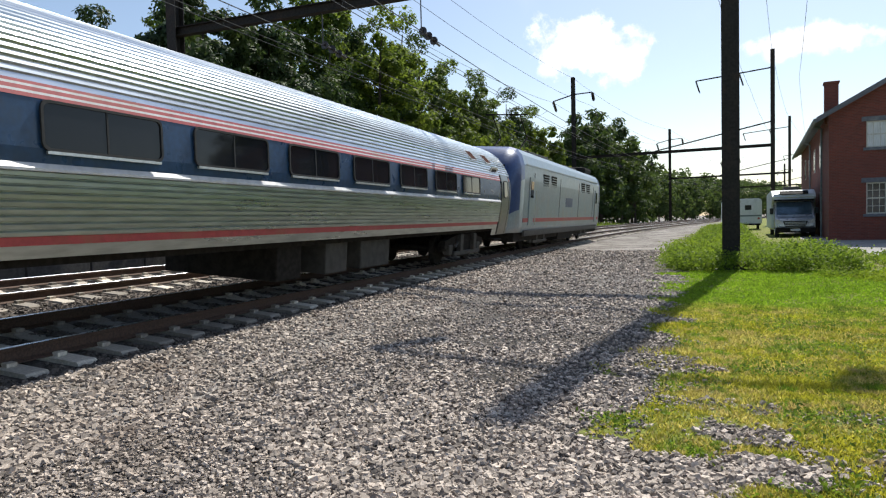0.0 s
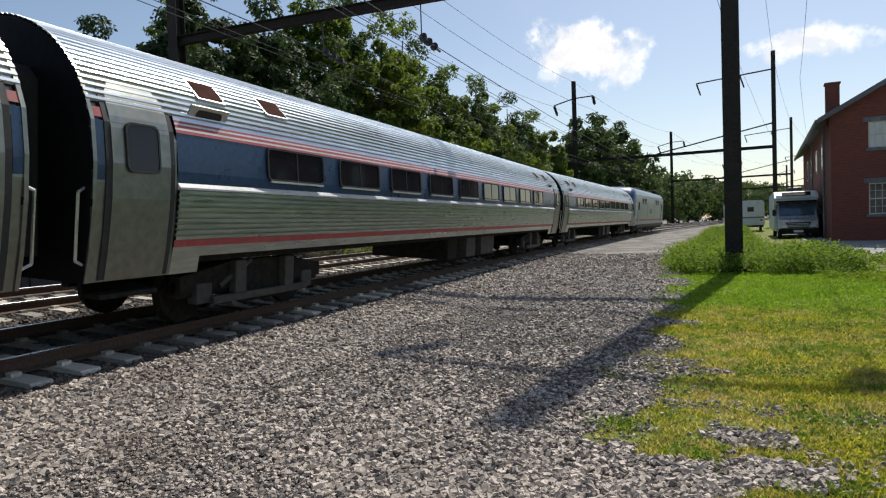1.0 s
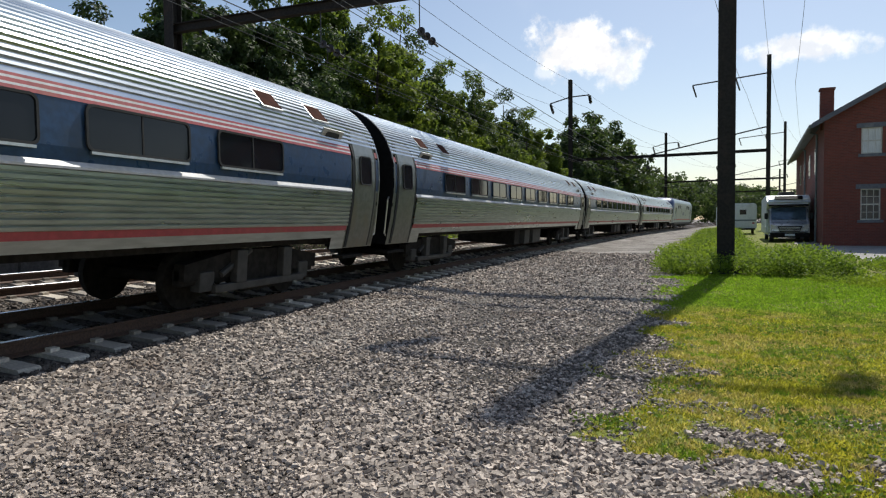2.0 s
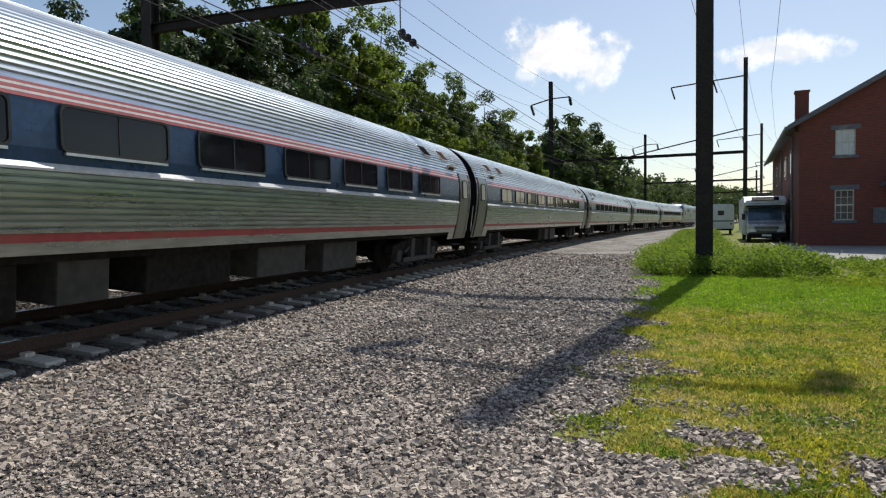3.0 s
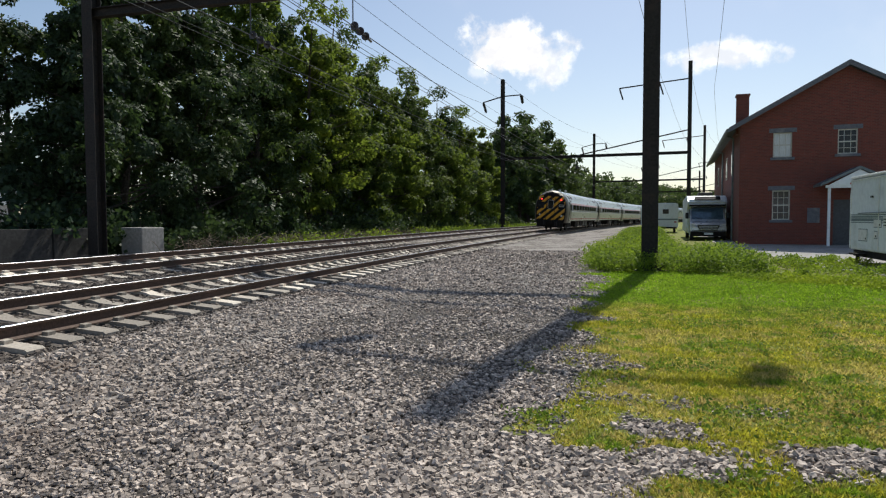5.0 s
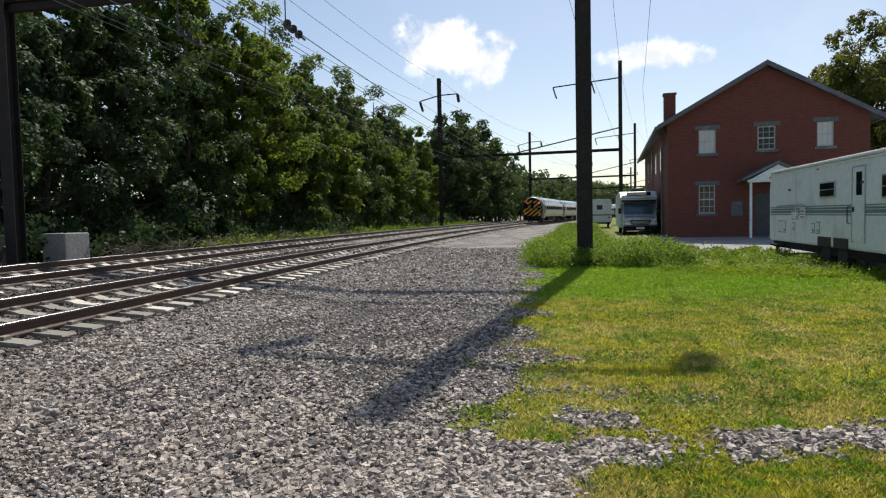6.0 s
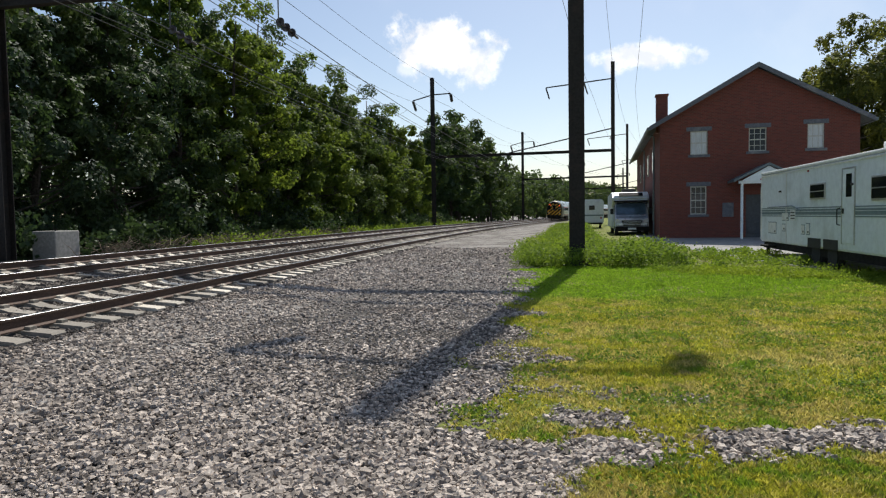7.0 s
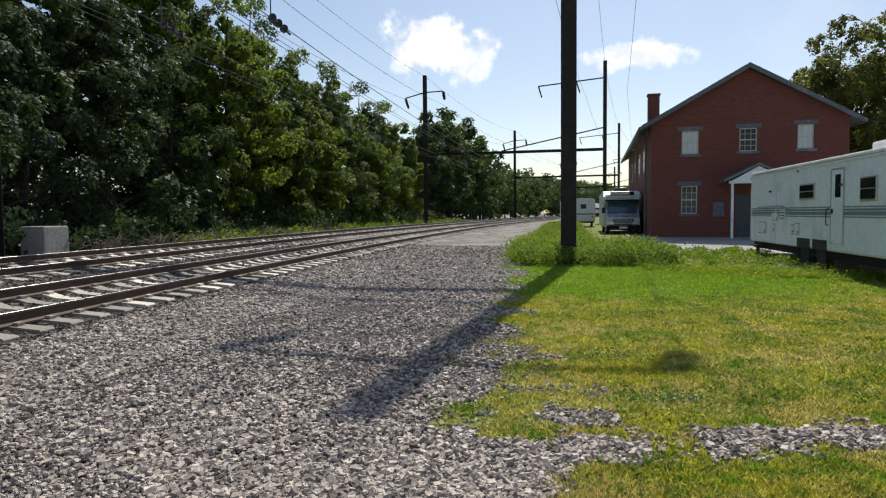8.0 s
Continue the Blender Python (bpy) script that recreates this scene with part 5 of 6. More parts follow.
def build_motorhome():
    t = thing("motorhome", "white and silver motorhome parked beside the brick house", "motorhome", pose(20.2, 37.6, 0.2, 0, 0, 154.0 + 2))
    # front faces local +y
    bm = bmesh.new()
    prism(bm, [(-0.4, 0.5), (-6.2, 0.5), (-6.2, 2.75), (-0.6, 2.8), (0.2, 2.74), (0.62, 2.5), (0.66, 2.28), (0.3, 2.12), (-0.4, 2.05)], "x", -1.1, 1.1)
    bmesh.ops.bevel(bm, geom=bm.edges[:], offset=0.1, segments=3, affect="EDGES")
    part("coachwork", bm, RV_SKIN, t, "white coachwork with a rounded overcab")
    part("overcab_window", boxes((-0.72, 0.72, -0.02, 0.02, -0.16, 0.16), bevel=0.015), BLACKGLASS, t, "dark overcab window", pose(0, 0.49, 2.62, 52, 0, 0))
    part("overcab_lip", boxes((-1.02, 1.02, 0.3, 0.7, 2.14, 2.24), bevel=0.04), UNDER, t, "dark lip under the overcab")
    bm = bmesh.new()
    prism(bm, [(-0.5, 0.42), (1.45, 0.42), (1.6, 0.62), (1.58, 0.98), (1.42, 1.12), (0.85, 1.3), (0.28, 2.12), (-0.5, 2.12)], "x", -0.98, 0.98)
    bmesh.ops.bevel(bm, geom=bm.edges[:], offset=0.1, segments=3, affect="EDGES")
    cab = part("cab", bm, MOTOR_SILVER, t, "silver van cab")
    part("windscreen", boxes((-0.88, 0.88, -0.015, 0.015, -0.44, 0.44), bevel=0.012), SCREEN, cab, "windscreen coloured pale for mirrored sky", pose(0, 0.595, 1.72, -55, 0, 0) @ pose(0, 0, 0, 90, 0, 0))
    for x in (-0.4, 0.35):
        part("wiper", tube(bmesh.new(), (x, 0.92, 1.36), (x + 0.42, 0.8, 1.52), 0.012, 0.01, 5), BLACK, cab)
    grille = part("grille", prism(bmesh.new(), [(-0.62, 1.02), (-0.5, 0.7), (0.5, 0.7), (0.62, 1.02)], "y", 1.54, 1.63), BLACK, t, "black grille narrowing downwards")
    for i in range(3):
        part("slat", boxes((-0.52, 0.52, 1.63, 1.645, 0.76 + i * 0.08, 0.785 + i * 0.08)), MOTOR_SILVER, grille)
    part("bumper", boxes((-0.98, 0.98, 1.45, 1.66, 0.36, 0.64), bevel=0.05), UNDER, t)
    part("number_plate", boxes((-0.24, 0.24, 1.66, 1.672, 0.46, 0.58)), RV_SKIN, t)
    part("roof_unit", boxes((-0.42, 0.42, -1.9, -0.9, 2.76, 3.02), bevel=0.06), UNDER_GREY, t)
    for x in (-1, 1):
        part("headlight", prism(bmesh.new(), [(x * 0.66, 0.84), (x * 0.94, 0.92), (x * 0.94, 1.14), (x * 0.72, 1.04)], "y", 1.44, 1.6), LAMP_OFF, t)
        part("mirror", boxes((x * 1.14 - 0.09, x * 1.14 + 0.09, 0.62, 0.74, 1.4, 1.75), bevel=0.03), BLACK, t)
        part("side_window", boxes((x * 0.985 - 0.012, x * 0.985 + 0.012, -0.3, 0.45, 1.42, 1.95)), WIN, cab)
        for y in (0.8, -3.9):
            wheel(t, x * 0.88, y, 0.36, 0.22)


def build_far_trailer():
    t = thing("camper_trailer", "pale camper trailer parked far along the railway", "trailer", pose(25.6, 55.0, 0.25, 0, 0, -24.0))
    bm = bmesh.new()
    prism(bm, [(-1.2, 0.55), (1.2, 0.55), (1.2, 2.55), (1.05, 2.7), (-1.05, 2.7), (-1.2, 2.55)], "y", 0.0, 6.0)
    bmesh.ops.bevel(bm, geom=bm.edges[:], offset=0.06, segments=2, affect="EDGES")
    part("body", bm, RV_SKIN, t)
    part("rear_window", boxes((-0.1, 0.4, -0.03, 0.0, 1.75, 2.15), bevel=0.01), WIN, t)
    part("side_window", boxes((-1.23, -1.2, 1.5, 2.3, 1.7, 2.15)), WIN, t)
    part("bumper", boxes((-1.1, 1.1, -0.15, 0.0, 0.45, 0.6), bevel=0.02), UNDER, t)
    part("stripe", boxes((-1.15, 1.15, -0.012, 0.0, 1.2, 1.32)), RV_STRIPE, t)
    for x in (-1, 1):
        part("tail_light", boxes((x * 0.95 - 0.08, x * 0.95 + 0.08, -0.03, 0.0, 0.95, 1.1)), RED, t)
        wheel(t, x * 0.98, 3.2, 0.34, 0.2)
    t2 = copy_thing(t, pose(29.5, 66.0, 0.3, 0, 0, -24.0))


# ---- the yard and the far side of the line ----
def build_yard():
    pts = ((30, -13.6), (36, -12.6), (46, -12.6), (58, -12.4), (58, -16), (40, -40), (20, -45), (12, -40), (14, -17.6), (21, -15.2), (25.5, -13.6))
    verts = [beside(s, l) for s, l in pts]
    bm = bmesh.new()
    # a sheet that follows the ground, cut to the drive's outline
    low = [bm.verts.new((v.x, v.y, land(v.x, v.y) + 0.012)) for v in verts]
    bm.faces.new(low)
    bmesh.ops.triangulate(bm, faces=bm.faces[:])
    bmesh.ops.subdivide_edges(bm, edges=bm.edges[:], cuts=6, use_grid_fill=True)
    for v in bm.verts:
        v.co.z = land(v.co.x, v.co.y) + 0.012
    ob = new("pavement", bm_mesh("pavement", bm, ASPHALT))
    tagged(ob, "pale worn asphalt drive in front of the brick house", "drive", kind="structure")
    wall = thing("concrete_wall", "low weathered concrete wall along the railway, coloured dark for shade", "wall", kind="structure")
    for i in range(12):
        s = -6 + i * 2.5
        part("panel", boxes((-0.1, 0.1, 0.0, 2.46, -0.2, 1.05), bevel=0.02), WALL_CONC, wall, m=on_track(s, 13.4, 0.25))
    blk = thing("concrete_block", "pale square concrete block beside the railway", "block", on_track(25.2, 12.6, 0.3))
    part("body", boxes((-0.5, 0.6, -0.5, 0.9, -0.3, 1.0), bevel=0.05), BLOCK_CONC, blk)
    part("lifting_eye", tube(bmesh.new(), (0.05, 0.2, 1.0), (0.05, 0.2, 1.08), 0.06, 0.05, 10), UNDER, blk)
    rnd = random.Random(77)
    for i in range(26):
        s = 27 + i * 1.25 + rnd.uniform(-0.5, 0.5)
        pile = thing("brush_pile", "heap of dry grey brushwood beside the railway", "brushwood", on_track(s, rnd.uniform(10.8, 13.2), 0.1), group="brushwood heaps")
        bm = bmesh.new()
        for k in range(26):
            a, h = rnd.uniform(0, 6.28), rnd.uniform(0.1, 0.6)
            p = Vector((rnd.gauss(0, 0.6), rnd.gauss(0, 0.5), rnd.uniform(-0.05, 0.35)))
            q = p + Vector((math.cos(a) * rnd.uniform(0.5, 1.3), math.sin(a) * rnd.uniform(0.4, 1.1), h))
            mid = p.lerp(q, 0.5) + Vector((0, 0, rnd.uniform(0.0, 0.15)))
            tube(bm, p, mid, 0.018, 0.013, 4)
            tube(bm, mid, q, 0.013, 0.005, 4)
        tagged(part("brushwood", bm, DRY, pile), kind="stuff")
    house = thing("white_house", "small white house seen through the trees", "house", pose(-33.0, 56.0, 0.0, 0, 0, 30))
    part("wall", boxes((-4, 4, -3, 3, -0.2, 2.8)), HOUSE_WHITE, house)
    part("roof", prism(bmesh.new(), [(-3.4, 2.8), (3.4, 2.8), (0, 4.6)], "x", -4.3, 4.3), SLATE, house)
    for x in (-2.2, 1.2):
        part("window", boxes((x, x + 1.0, -3.05, -3.0, 1.0, 2.2)), WIN, house)


# ---- plants ----
def leaf_cloud(rnd, centres, per, size, spread):
    """Many small folded leaves round the given centres."""
    n = len(centres) * per
    rg = np.random.RandomState(rnd.randrange(1 << 30))
    c = np.repeat(np.array([p[:3] for p in centres]), per, axis=0)
    rad = np.repeat(np.array([p[3] for p in centres]), per)[:, None]
    d = rg.normal(size=(n, 3))
    d /= np.linalg.norm(d, axis=1)[:, None]
    pos = c + d * rad * rg.uniform(0.35, 1.0, (n, 1)) * np.array([1, 1, 0.75]) * spread
    a = rg.normal(size=(n, 3))
    a[:, 2] -= 0.5
    a /= np.linalg.norm(a, axis=1)[:, None]
    b = np.cross(a, rg.normal(size=(n, 3)))
    b /= np.linalg.norm(b, axis=1)[:, None]
    s = size * rg.uniform(0.6, 1.4, (n, 1))
    v = np.stack([pos, pos + a * s * 0.5 + b * s * 0.36, pos + a * s, pos + a * s * 0.5 - b * s * 0.36], axis=1).reshape(-1, 3)
    f = np.arange(n * 4).reshape(-1, 4)
    return v, f


def fast_mesh(name, v, f, mat):
    """A mesh from arrays: f holds faces of one size."""
    me = bpy.data.meshes.new(name)
    k = f.shape[1]
    me.vertices.add(len(v))
    me.vertices.foreach_set("co", np.asarray(v, dtype=np.float32).ravel())
    me.loops.add(f.size)
    me.loops.foreach_set("vertex_index", f.astype(np.int32).ravel())
    me.polygons.add(len(f))
    me.polygons.foreach_set("loop_start", np.arange(0, f.size, k, dtype=np.int32))
    me.update(calc_edges=True)
    me.validate()
    me.materials.append(mat)
    me.shade_flat()
    return me


def leafy_lobes(rnd, lobes, per, size):
    """Leaves laid as shingles on the shells of uneven lobes (x, y, z, radius), their faces turned out and up, tips drooping."""
    rg = np.random.RandomState(rnd.randrange(1 << 30))
    n = len(lobes) * per
    c = np.repeat(np.array([p[:3] for p in lobes]), per, axis=0)
    rad = np.repeat(np.array([p[3] for p in lobes]), per)[:, None]
    d = rg.normal(size=(n, 3))
    d /= np.linalg.norm(d, axis=1)[:, None]
    # sprigs: leaves gather round a few dozen points of each shell
    sprig = rg.normal(size=(len(lobes) * 22, 3))
    sprig /= np.linalg.norm(sprig, axis=1)[:, None]
    own = np.repeat(np.arange(len(lobes)), per) * 22 + rg.randint(0, 22, n)
    d = d * 0.34 + sprig[own]
    d /= np.linalg.norm(d, axis=1)[:, None]
    reach = rg.uniform(0.72, 1.08, (len(lobes) * 22, 1))[own]
    pos = c + d * rad * reach * rg.uniform(0.8, 1.1, (n, 1)) * np.array([1.05, 1.05, 0.85])
    nor = d * 0.8 + np.array([0, 0, 0.55]) + rg.normal(size=(n, 3)) * 0.42
    nor /= np.linalg.norm(nor, axis=1)[:, None]
    a = np.cross(nor, rg.normal(size=(n, 3)))
    a[:, 2] -= 0.35
    a /= np.linalg.norm(a, axis=1)[:, None]
    b = np.cross(nor, a)
    b /= np.linalg.norm(b, axis=1)[:, None]
    s = size * rg.uniform(0.6, 1.4, (n, 1))
    v = np.stack([pos, pos + a * s * 0.5 + b * s * 0.3, pos + a * s, pos + a * s * 0.5 - b * s * 0.3], axis=1).reshape(-1, 3)
    return v, np.arange(n * 4).reshape(-1, 4)


def make_tree(seed, height, width, mat, label, leaf=0.26, lobes=34, per=420, low=0.12):
    """Trunk that forks into limbs, each limb and its side branches carrying lobes of leaves with gaps between them."""
    rnd = random.Random(seed)
    t = thing("tree", label, "tree")
    bm = bmesh.new()
    bend = Vector((rnd.uniform(-0.5, 0.5), rnd.uniform(-0.5, 0.5), 0))
    pts = [Vector((rnd.uniform(-0.15, 0.15), rnd.uniform(-0.15, 0.15), 0)) * (i > 0) + bend * (i / 6) ** 2 + Vector((0, 0, -0.3 + height * 0.88 * i / 6)) for i in range(7)]
    for i in range(6):
        tube(bm, pts[i], pts[i + 1], 0.015 * height * (1 - i / 7), 0.015 * height * (1 - (i + 1) / 7), 8)
    crown = [(pts[-1].x, pts[-1].y, height * 0.93, height * 0.06)]
    for i in range(lobes):
        k = low + (0.92 - low) * (i + rnd.uniform(0, 0.8)) / lobes
        j = min(int(k * 6), 5)
        base = pts[j].lerp(pts[j + 1], k * 6 - j)
        a = i * 2.4 + rnd.uniform(-0.5, 0.5)
        # widest at two fifths of the height, narrow at the top
        env = (0.72 + 0.28 * math.sin(math.pi * min(k / 0.8, 1.0))) * (1 - max(0, k - 0.5) * 1.15)
        reach = width * 0.5 * env * rnd.uniform(0.45, 1.05)
        tip = base + Vector((math.cos(a) * reach, math.sin(a) * reach, reach * rnd.uniform(0.1, 0.55)))
        tip.z = min(tip.z, height * 0.94)
        mid = base.lerp(tip, 0.5) + Vector((0, 0, -0.06 * reach))
        r0 = 0.0045 * height * (1.15 - k)
        tube(bm, base, mid, r0, r0 * 0.7, 6)
        tube(bm, mid, tip, r0 * 0.7, 0.02, 6)
        size = width * rnd.uniform(0.085, 0.15) * (1.1 - 0.35 * k)
        crown.append((tip.x, tip.y, tip.z, size))
        if rnd.random() < 0.55:
            q = mid + Vector((rnd.gauss(0, 0.6), rnd.gauss(0, 0.6), rnd.uniform(0.2, 1.2)))
            tube(bm, mid, q, r0 * 0.5, 0.015, 5)
            crown.append((q.x, q.y, q.z, size * 0.7))
    part("trunk", bm, BARK, t)
    v, f = leafy_lobes(rnd, crown, per, leaf)
    part("crown", fast_mesh("crown", v, f, mat), mat, t, "loose leafy crown with gaps")
    return t


def plant(proto, used, s, left, size, turn):
    """Sets the first of a kind, then copies, beside the track."""
    p = beside(s, left, 0.0)
    m = pose(p.x, p.y, -0.1, 0, 0, turn)
    ob = proto
    if proto in used:
        ob = copy_thing(proto, m)
    used.append(proto)
    ob.matrix_basis = m
    ob.scale = (size, size, size)
    return ob


def build_trees():
    rnd = random.Random(21)
    used = []
    tall = [17.5, 19.0, 16.0, 11.5, 19.5]
    kinds = [
        make_tree(1, 17.5, 8.6, LEAF, "tall broad-leaved tree in full green leaf beside the railway"),
        make_tree(2, 19.0, 8.0, LEAF, "tall slender tree with light green leaves beside the railway", low=0.3),
        make_tree(3, 16.0, 9.5, LEAF_SHADE, "dense tree with glossy leaves toned dark for the shade of the wood", low=0.05, lobes=40),
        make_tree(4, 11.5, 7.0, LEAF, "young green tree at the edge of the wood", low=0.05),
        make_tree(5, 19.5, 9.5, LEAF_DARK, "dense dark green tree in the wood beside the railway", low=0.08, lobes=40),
    ]
    # along the track, to its left, kind, height
    spots = [
        (25.0, 19.5, 2, 13.0), (26.5, 16.6, 2, 13.5), (30.5, 18.2, 2, 17.0), (33.5, 22.5, 1, 18.5), (35.0, 17.0, 2, 16.5),
        (38.5, 20.5, 4, 19.0), (41.0, 16.8, 4, 14.0), (44.0, 19.2, 1, 20.5), (47.5, 16.4, 0, 17.0), (49.5, 20.4, 4, 20.0), (52.5, 17.4, 1, 18.6),
        (55.0, 15.6, 3, 10.5), (58.5, 18.2, 4, 18.0), (62.0, 16.2, 3, 13.0), (65.0, 18.6, 0, 17.2), (69.5, 16.6, 4, 16.0), (74.0, 18.4, 0, 17.6),
        (78.0, 16.0, 3, 12.5), (81.5, 18.0, 4, 17.0), (87.0, 16.8, 0, 15.4), (91.0, 18.6, 4, 16.2), (95.0, 16.4, 3, 13.8),
    ]
    for s, l, k, high in spots:
        plant(kinds[k], used, s, l, high / tall[k] * (1.14 if s > 40 else 1.0), rnd.uniform(0, 360))
    # thinner copies for the wood farther along and behind
    far = [make_tree(11, 18.0, 9.5, LEAF_FAR, "green tree in the wood farther along the railway", 0.5, 26, 120), make_tree(12, 16.0, 9.5, LEAF_DARK, "dark green tree in the wood farther along the railway", 0.5, 26, 120)]
    for s, l, high in ((108, 17, 15.5), (112, 17.5, 18.0), (118, 17, 19.4), (122, 21, 19.5), (126, 17.5, 20.2), (131, 20, 20.6), (136, 16.5, 20.2), (142, 19, 19.6), (148, 17, 18.0), (153, 19, 16.5)):
        plant(far[1], used, s, l, high / 14.4, rnd.uniform(0, 360))
    for i in range(42):
        s = 158 + i * 5.6 + rnd.uniform(-2, 2)
        l = 17 + rnd.uniform(0, 9) + max(0, s - 150) * 0.02
        plant(rnd.choice(far), used, s, l, rnd.uniform(0.62, 0.85), rnd.uniform(0, 360))
    for i in range(18):
        s = 46 + i * 5.0 + rnd.uniform(-2, 2)
        plant(rnd.choice(far), used, s, 28 + rnd.uniform(-2, 5), rnd.uniform(0.65, 0.85), rnd.uniform(0, 360))
    for i in range(14):
        plant(far[1], used, 300 + i * 9, -18 + i * 4 + rnd.uniform(-4, 4), rnd.uniform(0.7, 0.9), rnd.uniform(0, 360))
    # shrubs along the foot of the wood
    shrub = []
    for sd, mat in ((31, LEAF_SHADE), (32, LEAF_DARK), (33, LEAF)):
        t = thing("shrub", "leafy shrub at the foot of the wood", "shrub")
        r = random.Random(sd)
        bm = bmesh.new()
        for i in range(7):
            a = r.uniform(0, 6.28)
            tube(bm, (0, 0, -0.2), (math.cos(a) * 0.9, math.sin(a) * 0.9, r.uniform(1.0, 2.2)), 0.04, 0.012, 5)
        part("stem", bm, BARK, t)
        cs = [(r.gauss(0, 0.75), r.gauss(0, 0.75), abs(r.gauss(0.9, 0.6)) + 0.15, r.uniform(0.3, 0.6)) for _ in range(60)]
        v, f = leaf_cloud(r, cs, 34, 0.2, 1.0)
        part("crown", fast_mesh("crown", v, f, mat), mat, t)
        shrub.append(t)
    for i in range(64):
        s = 22 + i * 1.35 + rnd.uniform(-0.6, 0.6)
        # near shrubs get the shade-toned leaves, for the tall trees' shadow
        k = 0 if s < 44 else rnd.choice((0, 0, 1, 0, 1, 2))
        plant(shrub[k], used, s, rnd.uniform(14.0, 16.8), rnd.uniform(0.5, 1.4) * (0.6 if k == 2 else 1), rnd.uniform(0, 360))
    r = random.Random(55)
    cs = []
    for i in range(2100):
        s = 128 + 330 * r.random() ** 1.3
        l = r.uniform(14, 34)
        top = (13.5 + 4 * noise.noise(Vector((s * 0.06, l * 0.05, 2)))) * (1.0 if s < 330 else 0.85)
        p = beside(s, l)
        cs.append((p.x, p.y, top * r.random() ** 0.6, r.uniform(0.9, 1.9)))
    v, f = leaf_cloud(r, cs, 34, 0.75, 1.0)
    tagged(new("far_wood", fast_mesh("far_wood", v, f, LEAF_FAR)), "distant green wood following the curve of the railway", "woodland", kind="stuff")
    gold = make_tree(9, 15.8, 10.5, LEAF_GOLD, "broad tree with leaves turning yellow behind the brick house")
    gold.matrix_basis = pose(38.5, 40.0, 0.2, 0, 0, 40)
    for x, y, sc in ((45.0, 41.0, 1.1), (43.0, 47.0, 1.05), (50.0, 46.0, 1.2)):
        ob = copy_thing(gold, pose(x, y, 0.2, 0, 0, rnd.uniform(0, 360)))
        ob.scale = (sc, sc, sc)


def scatter_plants(name, spots, mat, size, per, label, category):
    """Low plants: stalk-like leaves fanned round each spot (x, y, z, height)."""
    rg = np.random.RandomState(3)
    n = len(spots) * per
    c = np.repeat(np.array([q[:3] for q in spots]), per, axis=0)
    h = np.repeat(np.array([q[3] for q in spots]), per)[:, None]
    k = rg.uniform(0.0, 1.0, (n, 1)) ** 0.7
    pos = c + rg.normal(size=(n, 3)) * np.array([0.16, 0.16, 0.02]) * (0.5 + h) + np.concatenate([np.zeros((n, 2)), k * h], axis=1)
    a = rg.normal(size=(n, 3))
    a[:, 2] = np.abs(a[:, 2]) * 0.7
    a /= np.linalg.norm(a, axis=1)[:, None]
    b = np.cross(a, rg.normal(size=(n, 3)))
    b /= np.linalg.norm(b, axis=1)[:, None]
    s = size * rg.uniform(0.6, 1.4, (n, 1))
    v = np.stack([pos, pos + a * s * 0.5 + b * s * 0.28, pos + a * s, pos + a * s * 0.5 - b * s * 0.28], axis=1).reshape(-1, 3)
    ob = new(name, fast_mesh(name, v, np.arange(n * 4).reshape(-1, 4), mat))
    return tagged(ob, label, category, kind="stuff")


def build_weeds():
    rnd = random.Random(4)
    spots = []
    while len(spots) < 1900:
        s, r = rnd.uniform(19.5, 60), rnd.uniform(6.9, 15.5)
        lim = 19.8 - max(0, r - 9) * 0.1 if r < 16 else 21
        if s < lim + 1.5 or (r > 10 and s > 27 + rnd.uniform(-1, 1)) or (r < 10 and s > 30 and r < 7.6):
            continue
        p = beside(s, -r)
        if rnd.random() < 0.72 and r > 12.0:
            continue
        spots.append((p.x, p.y, land(p.x, p.y), rnd.uniform(0.2, 0.85) * (0.35 if r > 12.0 else 0.85)))
    scatter_plants("weeds", spots, WEED, 0.078, 80, "tall bright green weeds at the edge of the drive", "weeds")
    # rank growth along the drive beside the trailer
    rank = []
    for i in range(420):
        k = rnd.random()
        x, y = 10.2 + 3.6 * k + rnd.gauss(0, 0.45), 16.0 - 4.3 * k + rnd.gauss(0, 0.5) + 0.6
        rank.append((x, y, land(x, y), rnd.uniform(0.05, 0.34) * (1.0 if rnd.random() < 0.2 else 0.4)))
    scatter_plants("rank_weeds", rank, WEED, 0.055, 44, "straggling green weeds beside the parked trailer", "weeds")
    clover = []
    while len(clover) < 620:
        x, y = rnd.uniform(0.8, 9.0), rnd.uniform(3.2, 11.0)
        if turf_at(x, y) > 0.5 and noise.noise(Vector((x * 1.1, y * 1.1, 88))) > 0.05:
            clover.append((x, y, land(x, y), rnd.uniform(0.02, 0.06)))
    scatter_plants("lawn_weeds", clover, WEED, 0.035, 26, "low green weeds growing in the lawn", "weeds")
    low = []
    for i in range(900):
        s, l = rnd.uniform(34, 120), rnd.uniform(9.5, 15)
        p = beside(s, l)
        low.append((p.x, p.y, -0.05, rnd.uniform(0.2, 0.9 if l > 11 else 0.4)))
    scatter_plants("undergrowth", low, WEED, 0.2, 22, "low green undergrowth along the foot of the wood", "undergrowth")


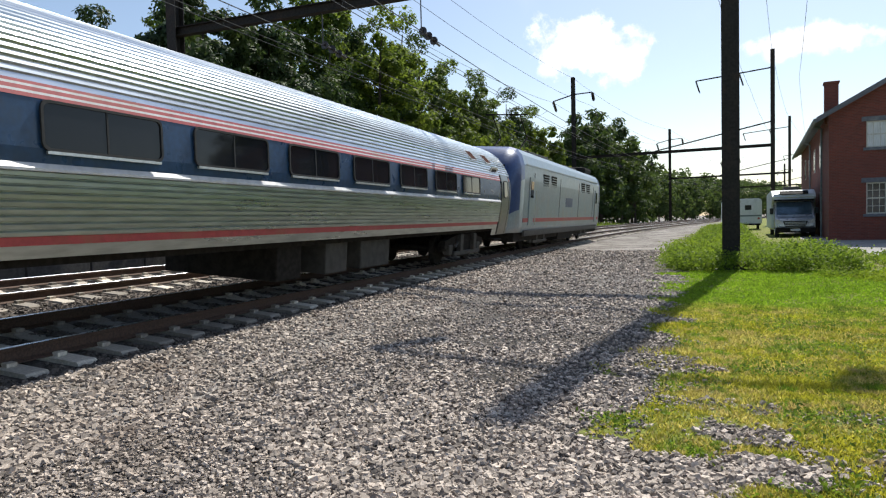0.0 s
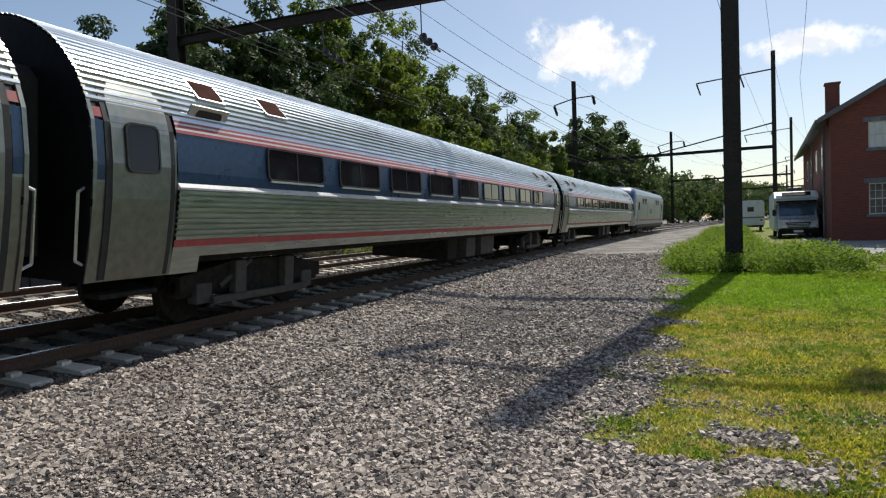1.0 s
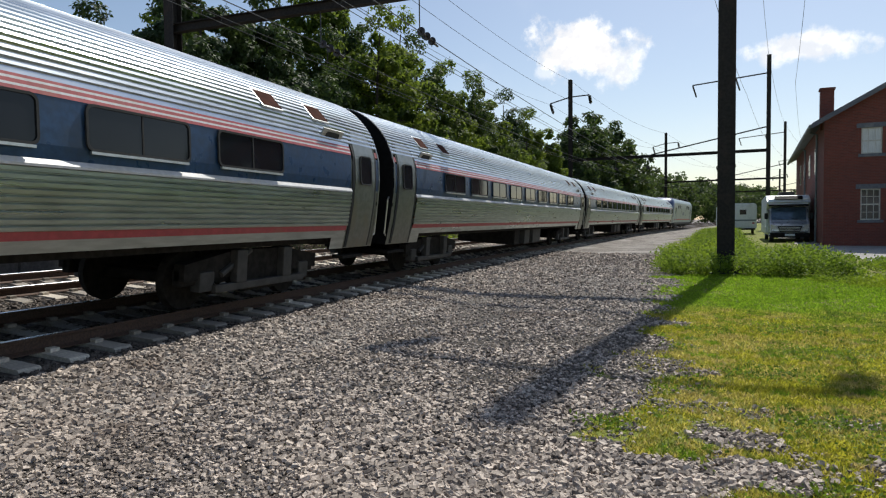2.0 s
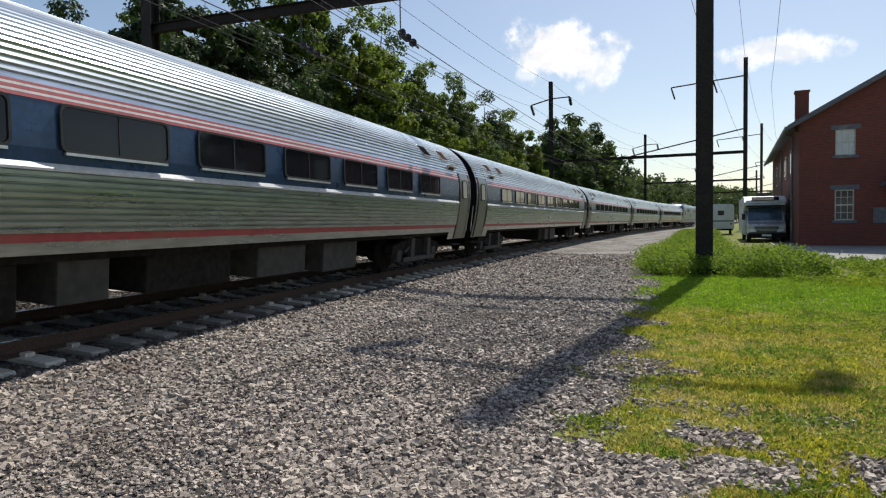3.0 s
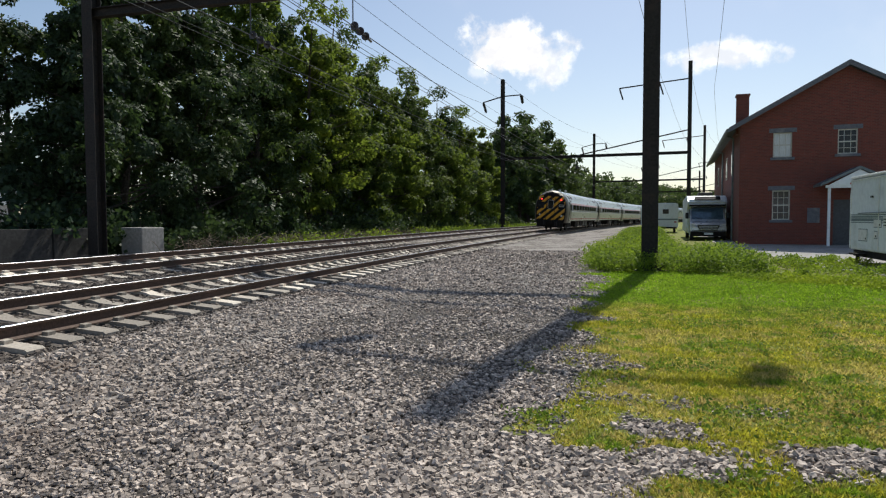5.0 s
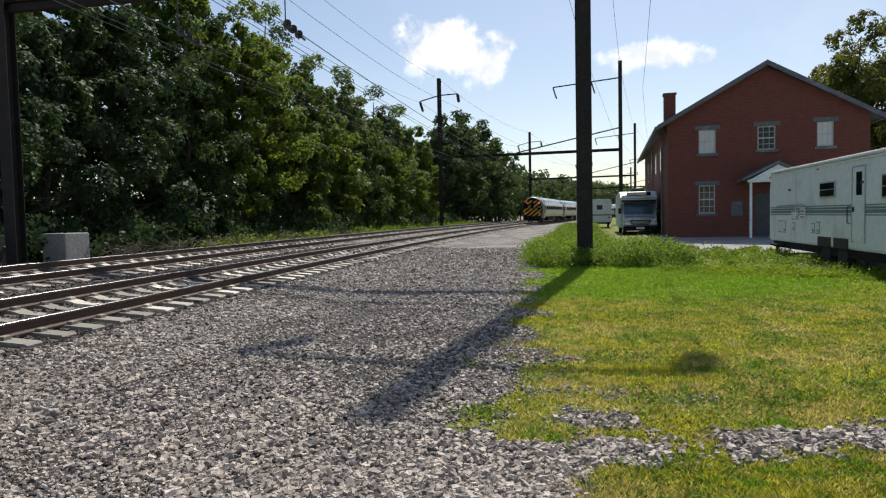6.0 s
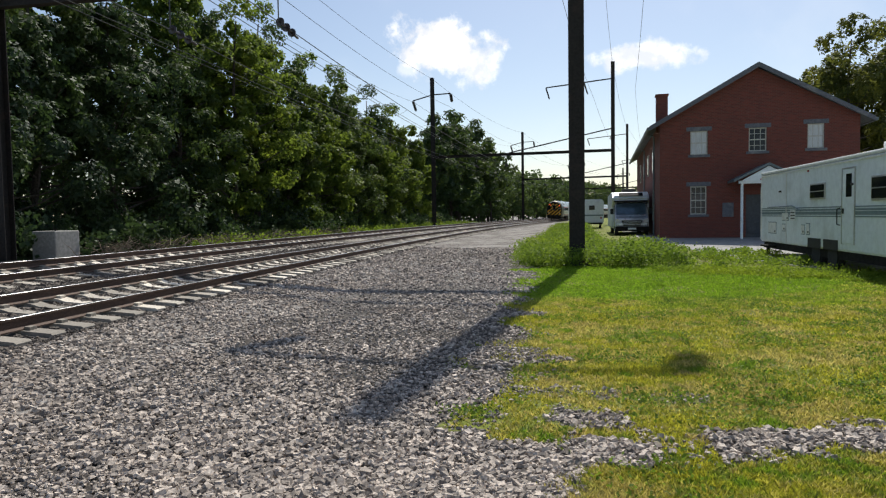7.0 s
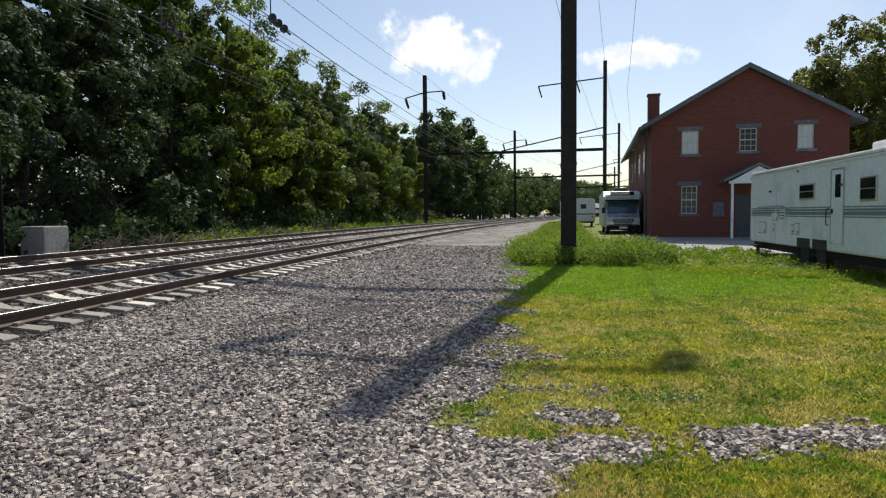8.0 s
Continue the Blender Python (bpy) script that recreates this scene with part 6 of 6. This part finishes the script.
def bed_height(left):
    """Top of the ballast beside the track centre, by the distance to the left."""
    pts = ((-3.4, 0.0), (-1.9, RAIL_Z - 0.345), (-1.42, RAIL_Z - 0.335), (-1.3, RAIL_Z - 0.24 - CANT * 1.3), (1.35, RAIL_Z - 0.24 + CANT * 1.35), (1.6, RAIL_Z - 0.135), (2.6, RAIL_Z - 0.11), (5.35, RAIL_Z + 0.085), (5.9, RAIL_Z + 0.11), (8.6, RAIL_Z - 0.25))
    return float(np.interp(left, [p[0] for p in pts], [p[1] for p in pts]))


STONE = material("crushed_stone", (0.40, 0.34, 0.292), 0.85, 0, 60, 0.3, 0.003, stain=(0.2, 0.15, 0.115), stain_scale=0.5, stain_lo=0.5, stain_hi=0.75, per="island")
STONE_DARK = material("ballast_stone", (0.12, 0.098, 0.082), 0.9, 0, 60, 0.3, 0.003, per="island")
STONE_ONE = material("loose_stone", (0.40, 0.34, 0.292), 0.85, 0, 60, 0.3, 0.003, per="object")


def stone_shape(rg):
    """A flat angular chip of stone: eight corners, twelve triangles' worth of faces."""
    v = np.array([(x, y, z) for z in (-1, 1) for x, y in ((-1, -1), (1, -1), (1, 1), (-1, 1))], float)
    v *= np.where(v[:, 2:3] > 0, rg.uniform(0.55, 0.95), 1.0) * np.array([1, 1, 0]) + np.array([0, 0, 1])
    v += rg.uniform(-0.33, 0.33, v.shape)
    return v * np.array([0.5, rg.uniform(0.3, 0.45), rg.uniform(0.15, 0.28)])


STONE_FACES = np.array([(3, 2, 1, 0), (4, 5, 6, 7), (0, 1, 5, 4), (1, 2, 6, 5), (2, 3, 7, 6), (3, 0, 4, 7)])


def turned(rg):
    a, b, c = rg.normal(0, 0.3), rg.normal(0, 0.3), rg.uniform(0, 6.283)
    return np.array(Euler((a, b, c)).to_matrix())


def build_stones():
    rg = np.random.RandomState(17)
    shapes = [stone_shape(rg) for _ in range(24)]
    turns = [turned(rg) for _ in range(120)]
    verts, dark, near = [], [], []
    while len(verts) + len(dark) < 98000:
        az, u = rg.uniform(-0.68, 0.86), rg.random_sample()
        r = 2.9 + 30 * u ** 1.95
        x, y = r * math.sin(az), r * math.cos(az)
        a = x * math.sin(PSI) + y * math.cos(PSI)
        left, a = left_of(x, y)
        if left > 8.4 or (left > -1.33 and -0.2 < ((a - (-10)) / 0.61 + 0.5) % 1 - 0.5 < 0.2 and left < 1.33) or (2.66 < left < 5.31 and -0.2 < ((a + 10) / 0.61 + 0.5) % 1 - 0.5 < 0.2):
            continue
        g = turf_at(x, y) if left < -4 else 0.0
        if rg.random_sample() < g * 1.25 - 0.12:
            continue
        if min(abs(left - 0.7535), abs(left + 0.7535), abs(left - 4.74), abs(left - 3.23)) < 0.1:
            continue
        z = (bed_height(left) if left > -3.4 else land(x, y)) + rg.uniform(-0.012, 0.014)
        size = (0.028 + 0.036 * rg.random_sample() ** 2) * (1.15 if left > -3.6 else 1.0) * (1 + max(0, r - 9) * 0.045)
        if g > 0.3:
            size *= 0.8
        fine = noise.noise(Vector((x * 0.6, y * 0.6, 40)))
        if left < -3.5 and fine > 0.15:
            size *= 0.72
        k = rg.randint(24)
        m = turns[rg.randint(120)]
        if len(near) < 300 and 3.4 < r < 4.7 and abs(az) < 0.5:
            near.append((k, x, y, z + size * 0.1, size, rg.uniform(0, 360)))
            continue
        (dark if left > -1.5 else verts).append(shapes[k] @ m.T * size + np.array([x, y, z + size * 0.14]))
    for name, lot, mat, label in (("gravel_stones", verts, STONE, "loose grey and brown crushed stones covering the ground"), ("ballast_stones", dark, STONE_DARK, "dark brown ballast stones between the ties and tracks")):
        f = (np.arange(len(lot))[:, None, None] * 8 + STONE_FACES[None]).reshape(-1, 4)
        tagged(new(name, fast_mesh(name, np.concatenate(lot), f, mat)), label, "stones", kind="stuff")
    singles = [fast_mesh("stone", q, STONE_FACES, STONE_ONE) for q in shapes]
    ground_ob = bpy.data.objects["ground"]
    for k, x, y, z, size, turn in near:
        ob = part("stone", singles[k], STONE_ONE, ground_ob, m=pose(x, y, z, rg.uniform(-20, 20), rg.uniform(-20, 20), turn))
        ob.scale = (size, size, size)


def build_grass():
    rg = np.random.RandomState(23)
    rows = []
    while len(rows) < 170000:
        az, u = rg.uniform(-0.1, 0.88), rg.random_sample()
        r = 2.9 + 18 * u ** 1.5
        x, y = r * math.sin(az), r * math.cos(az)
        g = turf_at(x, y)
        thin = 0.5 * smooth(noise.noise(Vector((x * 0.7, y * 0.7, 70))), 0.0, 0.4)
        if rg.random_sample() > g * 1.1 - 0.08 - thin:
            continue
        tall = 0.018 + 0.024 * rg.random_sample() + 0.05 * max(0, noise.noise(Vector((x * 1.7, y * 1.7, 5)))) * smooth(r, 2, 9) + 0.03 * smooth(3.9 - (x * math.sin(PSI) + y * math.cos(PSI)), -0.2, 0.5)
        rows.append((x, y, land(x, y), tall, 0.0045 + 0.0008 * r))
    q = np.array(rows)
    n = len(q)
    ang = rg.uniform(0, 6.283, n)
    side = np.stack([np.cos(ang), np.sin(ang), np.zeros(n)], axis=1) * q[:, 4:5]
    lean = rg.normal(size=(n, 3)) * np.array([0.6, 0.6, 0]) * q[:, 3:4]
    up = lean + np.array([0, 0, 1.0]) * q[:, 3:4]
    v = np.stack([q[:, :3] - side, q[:, :3] + side, q[:, :3] + up], axis=1).reshape(-1, 3)
    tagged(new("grass", fast_mesh("grass", v, np.arange(n * 3).reshape(-1, 3), GRASS)), "short mown grass, green and yellowing in patches", "grass", kind="stuff")


build_track(0.0, 0.0, "near railway track of steel rails on pale concrete ties")
build_track(TRACK_2, RISE_2, "second railway track of steel rails on concrete ties")
build_train()
build_catenary()
build_house()
build_trailer()
build_motorhome()
build_yard()
build_far_trailer()
build_trees()
build_weeds()
build_stones()
build_grass()
motions()
